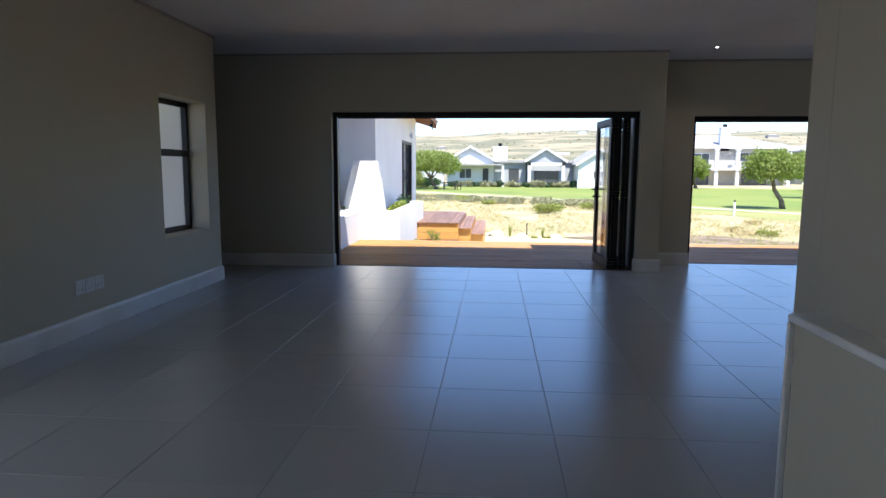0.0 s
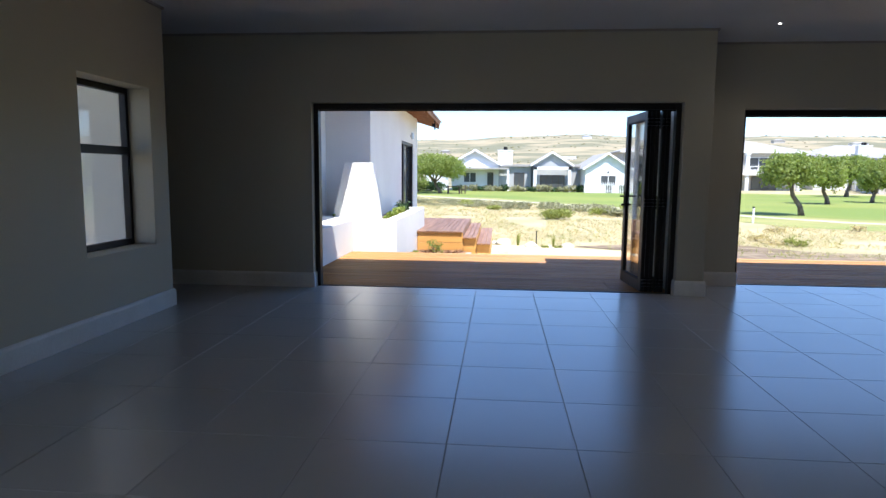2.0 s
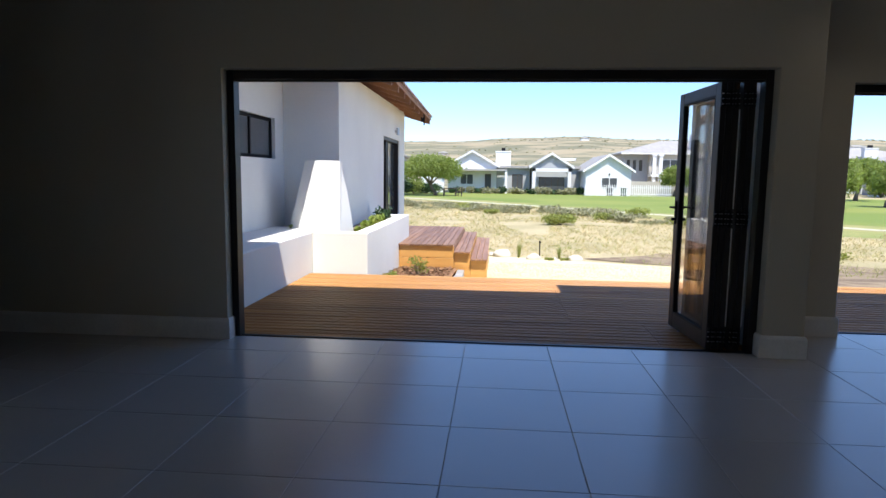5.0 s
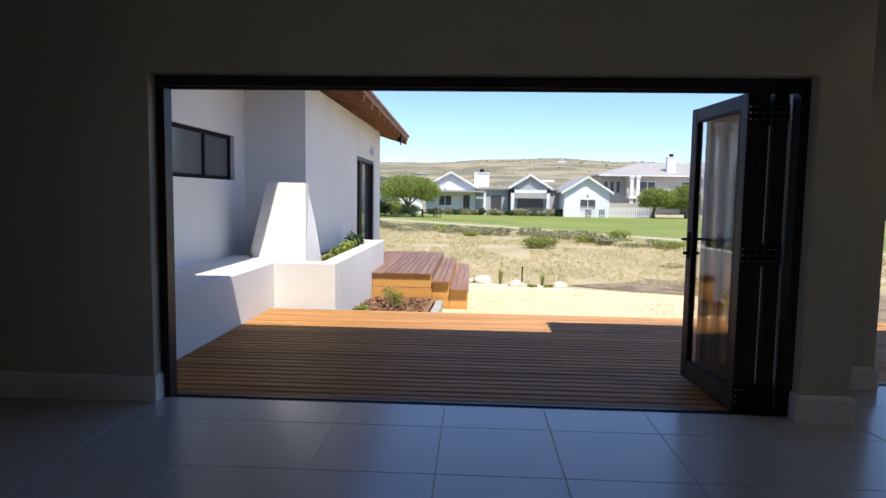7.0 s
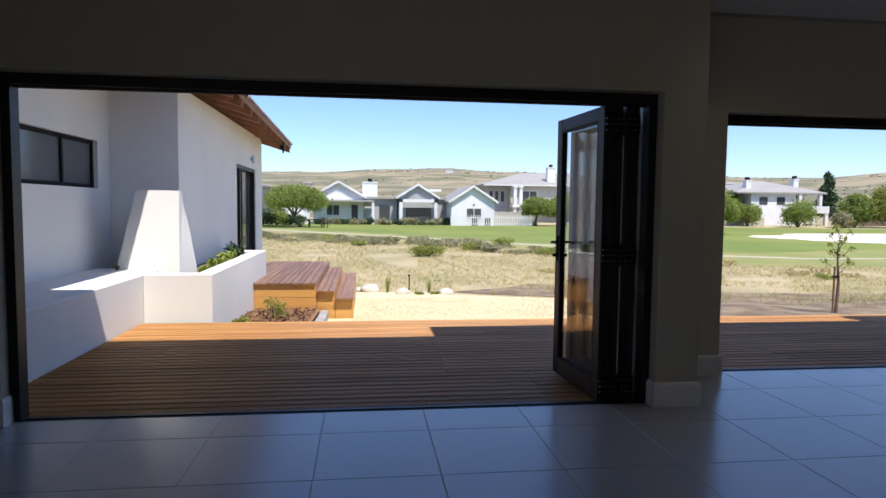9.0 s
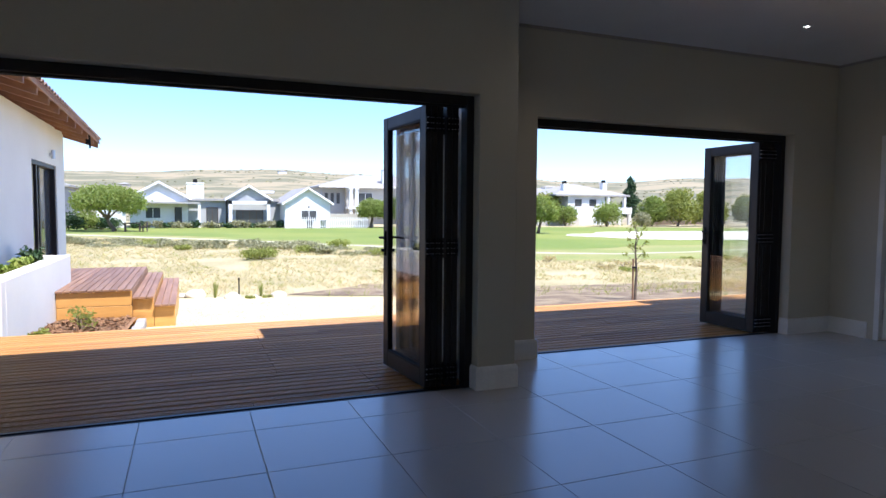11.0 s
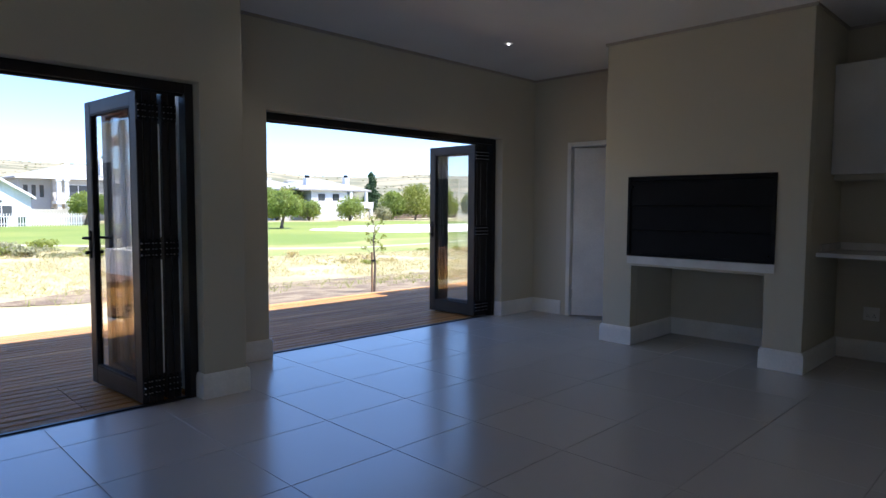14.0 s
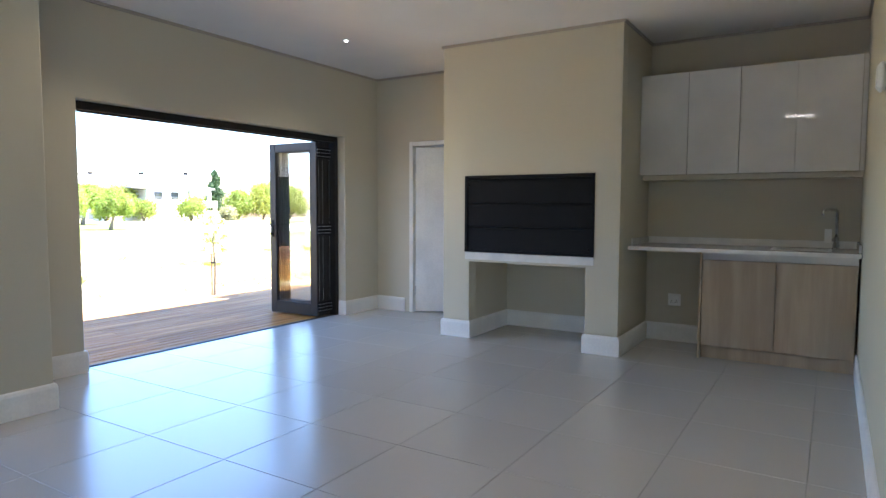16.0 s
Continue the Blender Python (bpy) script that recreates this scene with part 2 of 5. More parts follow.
# ---- mesh helpers ----
def mesh_of(name, bm, material=None, smooth=False):
    me = bpy.data.meshes.new(name)
    bm.normal_update()
    bm.to_mesh(me)
    bm.free()
    if material:
        me.materials.append(material)
    if smooth:
        for p in me.polygons:
            p.use_smooth = True
    return me


def part(name, bm, material, parent=None, label="", smooth=False):
    ob = new(name, mesh_of(name, bm, material, smooth))
    if parent:
        ob.parent = parent
    if label:
        tagged(ob, label)
    return ob


def thing(name, label, category, at=(0, 0, 0), group="", kind=""):
    """An Empty at the thing's base; its parts are built in the same world metres less that place."""
    ob = new(name)
    ob.location = at
    return tagged(ob, label, category, group, kind)


def box(bm, x0, x1, y0, y1, z0, z1, bevel=0.0, m=None, seg=1):
    vs = [bm.verts.new((x, y, z)) for x in (x0, x1) for y in (y0, y1) for z in (z0, z1)]
    fs = [bm.faces.new([vs[i] for i in q]) for q in ((0, 1, 3, 2), (4, 6, 7, 5), (0, 4, 5, 1), (2, 3, 7, 6), (0, 2, 6, 4), (1, 5, 7, 3))]
    out = vs
    if bevel:
        es = {e for f in fs for e in f.edges}
        r = bmesh.ops.bevel(bm, geom=list(es), offset=bevel, segments=seg, affect="EDGES", profile=0.5)
        out = list({v for f in r["faces"] for v in f.verts})
    if m is not None:
        bmesh.ops.transform(bm, matrix=m, verts=[v for v in out if v.is_valid])
    return bm


def boxes(*rows, bevel=0.0):
    bm = bmesh.new()
    for r in rows:
        box(bm, *r, bevel=bevel)
    return bm


def cyl(bm, p, q, r0, r1=None, n=12):
    """A capped tapered rod from p to q."""
    p, q = Vector(p), Vector(q)
    r1 = r0 if r1 is None else r1
    rot = (q - p).to_track_quat("Z", "Y").to_matrix()
    rings = []
    for c, r in ((p, r0), (q, r1)):
        rings.append([bm.verts.new(c + rot @ Vector((r * math.cos(2 * math.pi * i / n), r * math.sin(2 * math.pi * i / n), 0))) for i in range(n)])
    for i in range(n):
        bm.faces.new((rings[0][i], rings[0][(i + 1) % n], rings[1][(i + 1) % n], rings[1][i]))
    bm.faces.new(rings[0][::-1])
    bm.faces.new(rings[1])
    return bm


def tube(bm, pts, rad, n=8):
    """A bent tapered tube through pts; rad: one radius or one for each point."""
    pts = [Vector(p) for p in pts]
    rad = [rad] * len(pts) if isinstance(rad, (int, float)) else rad
    rings = []
    for i, (p, r) in enumerate(zip(pts, rad)):
        d = (pts[min(i + 1, len(pts) - 1)] - pts[max(i - 1, 0)]).normalized()
        a = d.orthogonal().normalized() if not rings else (ref - d * ref.dot(d)).normalized()
        ref = a
        b = d.cross(a)
        rings.append([bm.verts.new(p + r * (a * math.cos(2 * math.pi * k / n) + b * math.sin(2 * math.pi * k / n))) for k in range(n)])
    for u, v in zip(rings, rings[1:]):
        for k in range(n):
            bm.faces.new((u[k], u[(k + 1) % n], v[(k + 1) % n], v[k]))
    bm.faces.new(rings[0][::-1])
    bm.faces.new(rings[-1])
    return bm


def slab(axis, us, vs, holes, t0, t1):
    """A wall in one closed mesh: a grid of us by vs, with holes ((u0, u1, v0, v1), ...), from t0 to t1 through its thickness. axis: the way of the thickness."""
    us = sorted({*us, *(h[0] for h in holes), *(h[1] for h in holes)})
    vs = sorted({*vs, *(h[2] for h in holes), *(h[3] for h in holes)})
    us, vs = [u for u in us], [v for v in vs]

    def full(i, j):
        if not (0 <= i < len(us) - 1 and 0 <= j < len(vs) - 1):
            return False
        u, v = (us[i] + us[i + 1]) / 2, (vs[j] + vs[j + 1]) / 2
        return not any(h[0] < u < h[1] and h[2] < v < h[3] for h in holes)
    bm = bmesh.new()
    made = {}

    def vert(i, j, t):
        if (i, j, t) not in made:
            made[i, j, t] = bm.verts.new((t, us[i], vs[j]) if axis == "x" else ((us[i], t, vs[j]) if axis == "y" else (us[i], vs[j], t)))
        return made[i, j, t]
    for i in range(len(us) - 1):
        for j in range(len(vs) - 1):
            if full(i, j):
                for t in (t0, t1):
                    bm.faces.new((vert(i, j, t), vert(i + 1, j, t), vert(i + 1, j + 1, t), vert(i, j + 1, t)))
                for di, dj, a, b in ((-1, 0, (i, j), (i, j + 1)), (1, 0, (i + 1, j), (i + 1, j + 1)), (0, -1, (i, j), (i + 1, j)), (0, 1, (i, j + 1), (i + 1, j + 1))):
                    if not full(i + di, j + dj):
                        bm.faces.new((vert(*a, t0), vert(*b, t0), vert(*b, t1), vert(*a, t1)))
    bmesh.ops.recalc_face_normals(bm, faces=bm.faces)
    return bm


def sweep(profile, path, closed=False):
    """A profile of (out, z) carried along a plan path with mitred corners; out is to the left of the way."""
    bm = bmesh.new()
    n = len(path)
    rings = []
    for i, p in enumerate(path):
        p = Vector(p)
        ds = []
        if i > 0 or closed:
            ds.append((p - Vector(path[i - 1])).normalized())
        if i < n - 1 or closed:
            ds.append((Vector(path[(i + 1) % n]) - p).normalized())
        ns = [Vector((-d.y, d.x)) for d in ds]
        m = sum(ns, Vector((0, 0))).normalized()
        m = m / max(0.3, m.dot(ns[0]))
        rings.append([bm.verts.new((p.x + m.x * o, p.y + m.y * o, z)) for o, z in profile])
    k = len(profile)
    for a, b in list(zip(rings, rings[1:])) + ([(rings[-1], rings[0])] if closed else []):
        for j in range(k):
            bm.faces.new((a[j], b[j], b[(j + 1) % k], a[(j + 1) % k]))
    if not closed:
        bm.faces.new(rings[0])
        bm.faces.new(rings[-1][::-1])
    bmesh.ops.recalc_face_normals(bm, faces=bm.faces)
    return bm


def setting(name, bm, material, label, category, bevel=0.0):
    ob = part(name, bm, material)
    if bevel:
        md = ob.modifiers.new("edge", "BEVEL")
        md.width, md.segments, md.limit_method, md.angle_limit = bevel, 3, "ANGLE", radians(50)
        md.use_clamp_overlap = True
    return tagged(ob, label, category, kind="structure")


# ---- rooms: walls, ceiling ----
H = 2.70
W1, W2 = -0.09, 0.60
OP1 = (-1.78, 2.075, -0.3, 1.985)
OP2 = (2.92, 5.82, -0.3, 1.985)
DOOR = (-0.74, 0.13, -0.3, 1.955)
WIN = (-2.385, -1.44, 0.605, 1.955)
setting("wall_garden", slab("y", (-5.2, 2.36), (-0.3, 3.0), (OP1,), W1, W1 + 0.28), M_WALL, "greige painted wall round the wide folding doors", "wall", 0.006)
setting("wall_garden_set_back", slab("y", (2.115, 6.65), (-0.3, 3.0), (OP2,), W2, W2 + 0.28), M_WALL, "greige painted wall round the second folding doors", "wall", 0.006)
setting("wall_pier_return", slab("x", (W1 + 0.283, W2 - 0.003), (-0.3, 3.0), (), 2.115, 2.36), M_WALL, "greige return between the two garden walls", "wall", 0.0)
# the wide second hole is for the added, unseen side glazing
setting("wall_side_window", slab("x", (-10.2, -1.18), (-0.3, 3.0), (WIN, (-9.5, -5.3, 0.0, 2.15)), -3.06, -2.80), M_WALL, "greige side wall with a narrow window", "wall", 0.006)
setting("wall_passage_side", slab("y", (-5.2, -3.063), (-0.3, 3.0), (), -1.44, -1.18), M_WALL, "greige passage wall", "wall")
setting("wall_passage_end", slab("x", (-1.177, W1 - 0.003), (-0.3, 3.0), (), -5.2, -5.0), M_WALL, "greige end wall of the passage", "wall")
setting("wall_far_end", slab("x", (-4.46, W2 - 0.003), (-0.3, 3.0), (DOOR,), 6.40, 6.60), M_WALL, "greige end wall with a white door", "wall", 0.004)
setting("wall_alcove_side", slab("y", (2.11, 6.397), (-0.3, 3.0), (), -4.46, -4.20), M_WALL, "greige wall beside the wet bar", "wall", 0.006)
setting("wall_entry_side", slab("x", (-10.2, -4.463), (-0.3, 3.0), (), 2.11, 2.36), M_WALL, "greige wall along the entry", "wall")
setting("wall_rear", slab("y", (-3.06, 2.36), (-0.3, 3.0), (), -10.4, -10.203), M_WALL, "greige rear wall", "wall")
setting("ceiling", slab("z", (-5.0, 6.65), (-10.2, 0.9), (), H, H + 0.08), M_CEIL, "smooth off-white painted ceiling", "ceiling")
setting("backroom_wall", boxes((8.2, 8.4, -2.5, 1.5, -0.05, 2.9), (6.6, 8.2, 1.5, 1.7, -0.05, 2.9), (6.6, 8.2, -2.7, -2.5, -0.05, 2.9)), M_WALL, "greige walls of the room behind the door", "wall")

# chimney breast with a hearth recess and the grill opening
CH = (-2.555, -0.885)
bm = slab("x", CH, (0, H), ((-2.275, -1.165, 0, 0.715), (-2.335, -1.13, 0.815, 1.49)), 5.50, 5.62)
box(bm, 5.62, 6.398, CH[0], -2.275, 0, H)
box(bm, 5.62, 6.398, -1.165, CH[1], 0, H)
box(bm, 5.62, 6.398, -2.275, -1.165, 0.715, 0.80)
box(bm, 6.30, 6.398, -2.275, -1.165, 0, 0.715)
setting("chimney_breast", bm, M_WALL, "greige plastered chimney breast with an open recess below the grill", "chimney breast", 0.005)

# skirting boards
SK = ((0.0, 0.001), (0.018, 0.001), (0.018, 0.135), (0.013, 0.152), (0.006, 0.16), (0.0, 0.16))
RUNS = {
    "skirting_garden": ((OP1[0], W1 + 0.09), (OP1[0], W1), (-5.0, W1), (-5.0, -1.18), (-2.80, -1.18), (-2.80, -5.25)),
    "skirting_entry": ((-2.80, -9.55), (-2.80, -10.2), (2.11, -10.2), (2.11, -4.20), (5.86, -4.20)),
    "skirting_pier": ((OP2[0], W2 + 0.09), (OP2[0], W2), (2.36, W2), (2.36, W1), (OP1[1], W1), (OP1[1], W1 + 0.09)),
    "skirting_far_end": ((6.40, 0.195), (6.40, W2), (OP2[1], W2), (OP2[1], W2 + 0.09)),
    "skirting_chimney": ((6.398, -3.10), (6.398, CH[0]), (5.50, CH[0]), (5.50, -2.275), (6.30, -2.275), (6.30, -1.165), (5.50, -1.165), (5.50, CH[1]), (6.398, CH[1]), (6.398, -0.80)),
}
for name, run in RUNS.items():
    setting(name, sweep(SK, list(run)), M_WHITE, "tall white painted skirting board", "skirting")
# thin cornice; its dark colour stands for the shadow line under the ceiling
CO = ((0.0, H), (0.0, H - 0.022), (0.016, H - 0.022), (0.016, H))
M_CORN = mat("shadow_line_tone", (0.40, 0.36, 0.31), 0.7, bump=0.0)
setting("cornice", sweep(CO, [(2.36, W1), (-5.0, W1), (-5.0, -1.18), (-2.80, -1.18), (-2.80, -10.2), (2.11, -10.2), (2.11, -4.20), (6.398, -4.20), (6.398, CH[0]), (5.50, CH[0]), (5.50, CH[1]), (6.398, CH[1]), (6.398, W2), (2.36, W2)], closed=True), M_CORN, "thin cornice coloured dark as a shadow line", "cornice")

# ---- outside: own roof edge, deck ----
setting("own_roof_edge", boxes((-5.2, 1.58, -0.3, 0.86, 2.82, 2.95), (1.58, 9.0, -0.3, 1.36, 2.821, 2.951)), M_PLASTER, "plastered eaves over the deck", "roof")
setting("own_roof", boxes((-3.1, 9.0, -10.6, -1.463, 2.81, 2.95), (-5.4, 9.0, -1.46, -0.303, 2.81, 2.95)), M_PLASTER, "flat roof over the rooms", "roof")
setting("house_outer_wall", boxes((6.65, 6.9, -10.4, 0.88, -0.6, 2.8), (-5.4, -5.2, -1.4, 0.19, -0.6, 2.8)), M_PLASTER, "white plastered outside wall", "wall")
# the far court wall is unseen, added to bounce sun to the side glazing
setting("side_court_wall", boxes((-7.4, -7.1, -11.4, -1.47, -0.6, 2.2), (-7.09, -3.07, -1.462, -1.443, -0.6, 2.8)), M_PLASTER, "white plastered passage outside, with an added unseen court wall", "wall")

# ---- outside ground ----
def ground_z(x, y):
    d = math.hypot(x, y)
    t = min(1.0, max(0.0, (y - 3.4) / 6.5))
    z = -0.34 - 0.38 * t
    if d > 75:
        u = d - 75
        a = math.degrees(math.atan2(x, y))
        ridge = 76 + 6 * math.sin(a * 0.11 + 0.6) + 3 * math.sin(a * 0.31) + 1.5 * math.sin(a * 0.9 + 1)
        if a > 30:
            ridge -= 5 * min(1, (a - 30) / 18)
        s = min(1.0, u / 1450)
        z += ridge * (s * s * (3 - 2 * s)) + (3.0 * noise.noise((x * 0.006, y * 0.006, 0)) * min(1, u / 200))
    return z


def polar(radii, angles, lift=0.0, zf=ground_z):
    vs = [(r * math.sin(a), r * math.cos(a), zf(r * math.sin(a), r * math.cos(a)) + lift) for r in radii for a in angles]
    n = len(angles)
    fs = [(i * n + j, i * n + j + 1, (i + 1) * n + j + 1, (i + 1) * n + j) for i in range(len(radii) - 1) for j in range(n - 1)]
    return vs, fs


RADII = [0.01, 2, 3.4] + [3.4 + 0.5 * i for i in range(1, 16)] + [12 * 1.12 ** i for i in range(0, 48)]
ANGLES = [radians(-180 + 2 * i) for i in range(181)]
vs, fs = polar(RADII, ANGLES)
me = bpy.data.meshes.new("ground")
me.from_pydata(vs, [], [f[::-1] for f in fs])
for p in me.polygons:
    p.use_smooth = True
me.materials.append(M_VELD)
me.materials.append(M_HILL)
for p in me.polygons:
    if Vector(p.center).length > 100:
        p.material_index = 1
tagged(new("ground", me), "dry straw-coloured veld rising to scrub hills", "ground", kind="structure")


def sheet(name, outline, lift, material, label, category, step=None):
    """A ground sheet: an outline that drapes over the ground, lift above it, cut into strips along y."""
    bm = bmesh.new()
    f = bm.faces.new([bm.verts.new((x, y, 0)) for x, y in outline])
    ys = [p[1] for p in outline]
    xs = [p[0] for p in outline]
    st = step or max(0.6, (max(ys) - min(ys)) / 24)
    for a, lo, hi in ((1, min(ys), max(ys)), (0, min(xs), max(xs))):
        c = lo + st
        while c < hi:
            bmesh.ops.bisect_plane(bm, geom=bm.verts[:] + bm.edges[:] + bm.faces[:], plane_co=(c if a == 0 else 0, c if a == 1 else 0, 0), plane_no=(1 - a, a, 0))
            c += st
    for v in bm.verts:
        v.co.z = ground_z(v.co.x, v.co.y) + lift
    return tagged(part(name, bm, material, smooth=True), label, category, kind="structure")


def wobble(pts, n, amp, seed):
    """A closed outline through pts with n points on each side, its edge uneven by amp."""
    out = []
    for i, p in enumerate(pts):
        q = pts[(i + 1) % len(pts)]
        for k in range(n):
            s = k / n
            x, y = p[0] + (q[0] - p[0]) * s, p[1] + (q[1] - p[1]) * s
            out.append((x + amp * noise.noise((x * 0.35, y * 0.35, seed)), y + amp * noise.noise((x * 0.35, y * 0.35, seed + 9))))
    return out


sheet("gravel", wobble([(-0.45, 3.3), (3.9, 3.3), (4.3, 6.0), (4.6, 8.9), (2.2, 10.2), (0.4, 10.7), (-0.5, 10.5)], 6, 0.25, 3), 0.012, M_GRAVEL, "cream gravel bed beyond the deck", "gravel", 0.7)
sheet("soil_bed", wobble([(2.6, 10.4), (4.7, 9.1), (4.5, 6.0), (4.05, 3.25), (22, 3.25), (17.0, 7.6), (11.5, 9.6), (8.0, 10.6), (4.5, 12.4)], 8, 0.8, 11), 0.016, M_SOIL, "bare brown soil bed with sparse plants", "soil", 0.9)
sheet("rough_turf", wobble([(-18, 52), (-6, 44), (2.4, 36.0), (8.5, 25.0), (10.4, 20.7), (13, 17.0), (20, 16.3), (40, 15), (95, 14), (95, 40), (30, 60), (0, 66), (-18, 68)], 7, 1.4, 5), 0.008, M_ROUGH, "yellowing rough grass beside the fairway", "grass", 2.5)
sheet("fairway", wobble([(-22, 60), (-6, 51), (3.5, 40.2), (9.5, 31), (15.5, 24.0), (18.5, 23.6), (25, 25.4), (42, 27.0), (80, 28), (80, 40), (54, 60), (30, 66), (8, 68), (-14, 68)], 7, 1.2, 7), 0.014, M_TURF, "green mown golf fairway", "grass", 2.5)
sheet("cart_path", [(-12, 53.4), (-4, 45.2), (2.4, 38.3), (7.6, 31.6), (11, 27.6), (15.4, 21.9), (18.6, 20.1), (23, 20.2), (30, 21.6), (60, 27.5), (60, 26.8), (30, 21.0), (23, 19.7), (18.4, 19.5), (14.9, 21.1), (10.5, 26.8), (7.1, 30.8), (2.0, 37.3), (-4.6, 44.2), (-12.8, 52.4)], 0.020, M_CARTPATH, "pale narrow cart path", "path", 1.5)
sheet("bunker", wobble([(28.8, 39.6), (29.4, 34.5), (31.8, 31.0), (40, 29.5), (54, 30), (62, 33), (62, 40), (52, 46), (37, 46)], 4, 1.2, 2), 0.024, M_SAND, "white sand bunker in the fairway", "bunker", 2.0)

# deck
deck = thing("deck", "oiled reddish hardwood deck of grooved boards", "deck", kind="structure")
part("joist_bed", boxes((-2.12, 8.9, 0.885, 3.13, -0.30, -0.05), (-2.12, 2.09, 0.2, 0.884, -0.30, -0.05), (-1.77, 2.045, 0.005, 0.199, -0.30, -0.05), (2.94, 5.81, 0.70, 0.884, -0.28, -0.051)), M_RUBBER, deck)


def deck_board(length, width, thick=0.028):
    """A board along x with eased edges and three shallow grooves."""
    prof = [(0.0, -thick), (0.0, -0.007), (0.006, 0.0)]
    for k in range(3):
        c = width * (k + 1) / 4
        prof += [(c - 0.004, 0.0), (c - 0.0025, -0.002), (c + 0.0025, -0.002), (c + 0.004, 0.0)]
    prof += [(width - 0.006, 0.0), (width, -0.007), (width, -thick)]
    bm = bmesh.new()
    a = [bm.verts.new((0, y, z)) for y, z in prof]
    b = [bm.verts.new((length, y, z)) for y, z in prof]
    for i in range(len(prof)):
        j = (i + 1) % len(prof)
        bm.faces.new((a[i], a[j], b[j], b[i]))
    bm.faces.new(a[::-1])
    bm.faces.new(b)
    bmesh.ops.recalc_face_normals(bm, faces=bm.faces)
    return bm


BW, GAP = 0.080, 0.019
board_mesh = {L: mesh_of("board", deck_board(L, BW), M_DECK) for L in (3.88, 3.6, 2.4, 3.0, 4.2)}
rng = random.Random(4)
y = 0.026
while y < 3.12:
    if y < 0.19:
        spans = [(-1.76, 2.042)]
    elif y < 0.69:
        spans = [(-2.12, 2.092)]
    elif y < 0.88:
        spans = [(-2.12, 2.092), (2.94, 5.805)]
    else:
        spans = [(-2.12, 8.9)]
    for x0, x1 in spans:
        x = x0
        while x < x1 - 0.05:
            L = rng.choice((2.4, 3.0, 3.6, 4.2))
            if x1 - x - L < 0.5:
                L = x1 - x
            me_ = board_mesh.get(L) or board_mesh[3.88]
            ob = new("board", me_)
            ob.parent = deck
            ob.location = (x, y, -0.012 - rng.random() * 0.0015)
            ob.scale = ((L - 0.003) / (L if L in board_mesh else 3.88), 1, 1)
            x += L
    y += BW + GAP
part("edge_board", boxes((-1.39, 8.9, 3.134, 3.16, -0.32, -0.012), bevel=0.003), M_FASCIA, deck, "orange timber edge board")

# ---- floor of square porcelain tiles ----
floor = setting("floor", boxes((-5.0, 2.36, -10.2, 0.0, -0.06, -0.0025), (2.36, 6.40, -10.2, 0.70, -0.06, -0.0026), (6.40, 8.2, -2.5, 1.5, -0.06, -0.0027)), M_GROUT, "grey porcelain tiled floor with fine grey joints", "floor")


def tile_mesh(w, d):
    bm = bmesh.new()
    box(bm, 0, w, 0, d, -0.008, 0.0)
    top = [e for e in bm.edges if all(v.co.z > -0.001 for v in e.verts)]
    bmesh.ops.bevel(bm, geom=top, offset=0.0012, segments=1, affect="EDGES")
    return mesh_of("tile", bm, M_TILE)


tile_cache = {}
far_tiles = bmesh.new()
J = 0.0021
TILES = []
for i in range(-9, 14):
    for j in range(-18, 4):
        x0, x1, y0, y1 = i * 0.6, i * 0.6 + 0.6, -0.36 + 0.6 * j, 0.24 + 0.6 * j
        x0, x1 = max(x0, -5.0), min(x1, 6.40)
        y1 = min(y1, 0.0 if x0 < 2.2 else 0.70)
        y0 = max(y0, -10.2)
        if x0 >= 1.79 and x0 < 2.41 and y1 > -0.1 and x0 < 2.39:
            y1 = min(y1, 0.0)
        if x1 - x0 > 0.03 and y1 - y0 > 0.03:
            if x1 < -2.79 and y1 < -1.2 or x0 > 2.3 and y1 < -4.3:
                continue
            TILES.append((x0 + J, x1 - J, y0 + J, y1 - J))
TILES += [(2.362, 2.4 - J, 0.003, 0.24 - J), (2.362, 2.4 - J, 0.24 + J, 0.60)]
TILES.sort(key=lambda r: math.hypot((r[0] + r[1]) / 2 - 0.8, ((r[2] + r[3]) / 2 + 3.0) * 0.9))


M_SEAL = mat("pale_grey_seal", (0.86, 0.86, 0.85), 0.5, bump=0.0)


# ---- folding doors ----
def folding_leaf(width, height, handle=False):
    """One leaf in its own plane: x along the leaf from the hinge, y through it, z up. Returns (frame, pane, extras)."""
    s, d = 0.085, 0.041
    fr = bmesh.new()
    box(fr, 0, s, -d / 2, d / 2, 0, height, 0.004)
    box(fr, width - s, width, -d / 2, d / 2, 0, height, 0.004)
    box(fr, s - 0.001, width - s + 0.001, -d / 2 + 0.001, d / 2 - 0.001, 0.001, 0.12, 0.003)
    box(fr, s - 0.001, width - s + 0.001, -d / 2 + 0.001, d / 2 - 0.001, height - 0.085, height - 0.001, 0.003)
    pane = boxes((s - 0.006, width - s + 0.006, -0.004, 0.004, 0.114, height - 0.079))
    bead = bmesh.new()
    for sy in (-1, 1):
        y0, y1 = sorted((sy * 0.006, sy * 0.02))
        box(bead, s - 0.001, s + 0.012, y0, y1, 0.12, height - 0.085)
        box(bead, width - s - 0.012, width - s + 0.001, y0, y1, 0.12, height - 0.085)
        box(bead, s + 0.012, width - s - 0.012, y0, y1, 0.119, 0.132)
        box(bead, s + 0.012, width - s - 0.012, y0, y1, height - 0.098, height - 0.084)
    return fr, pane, bead


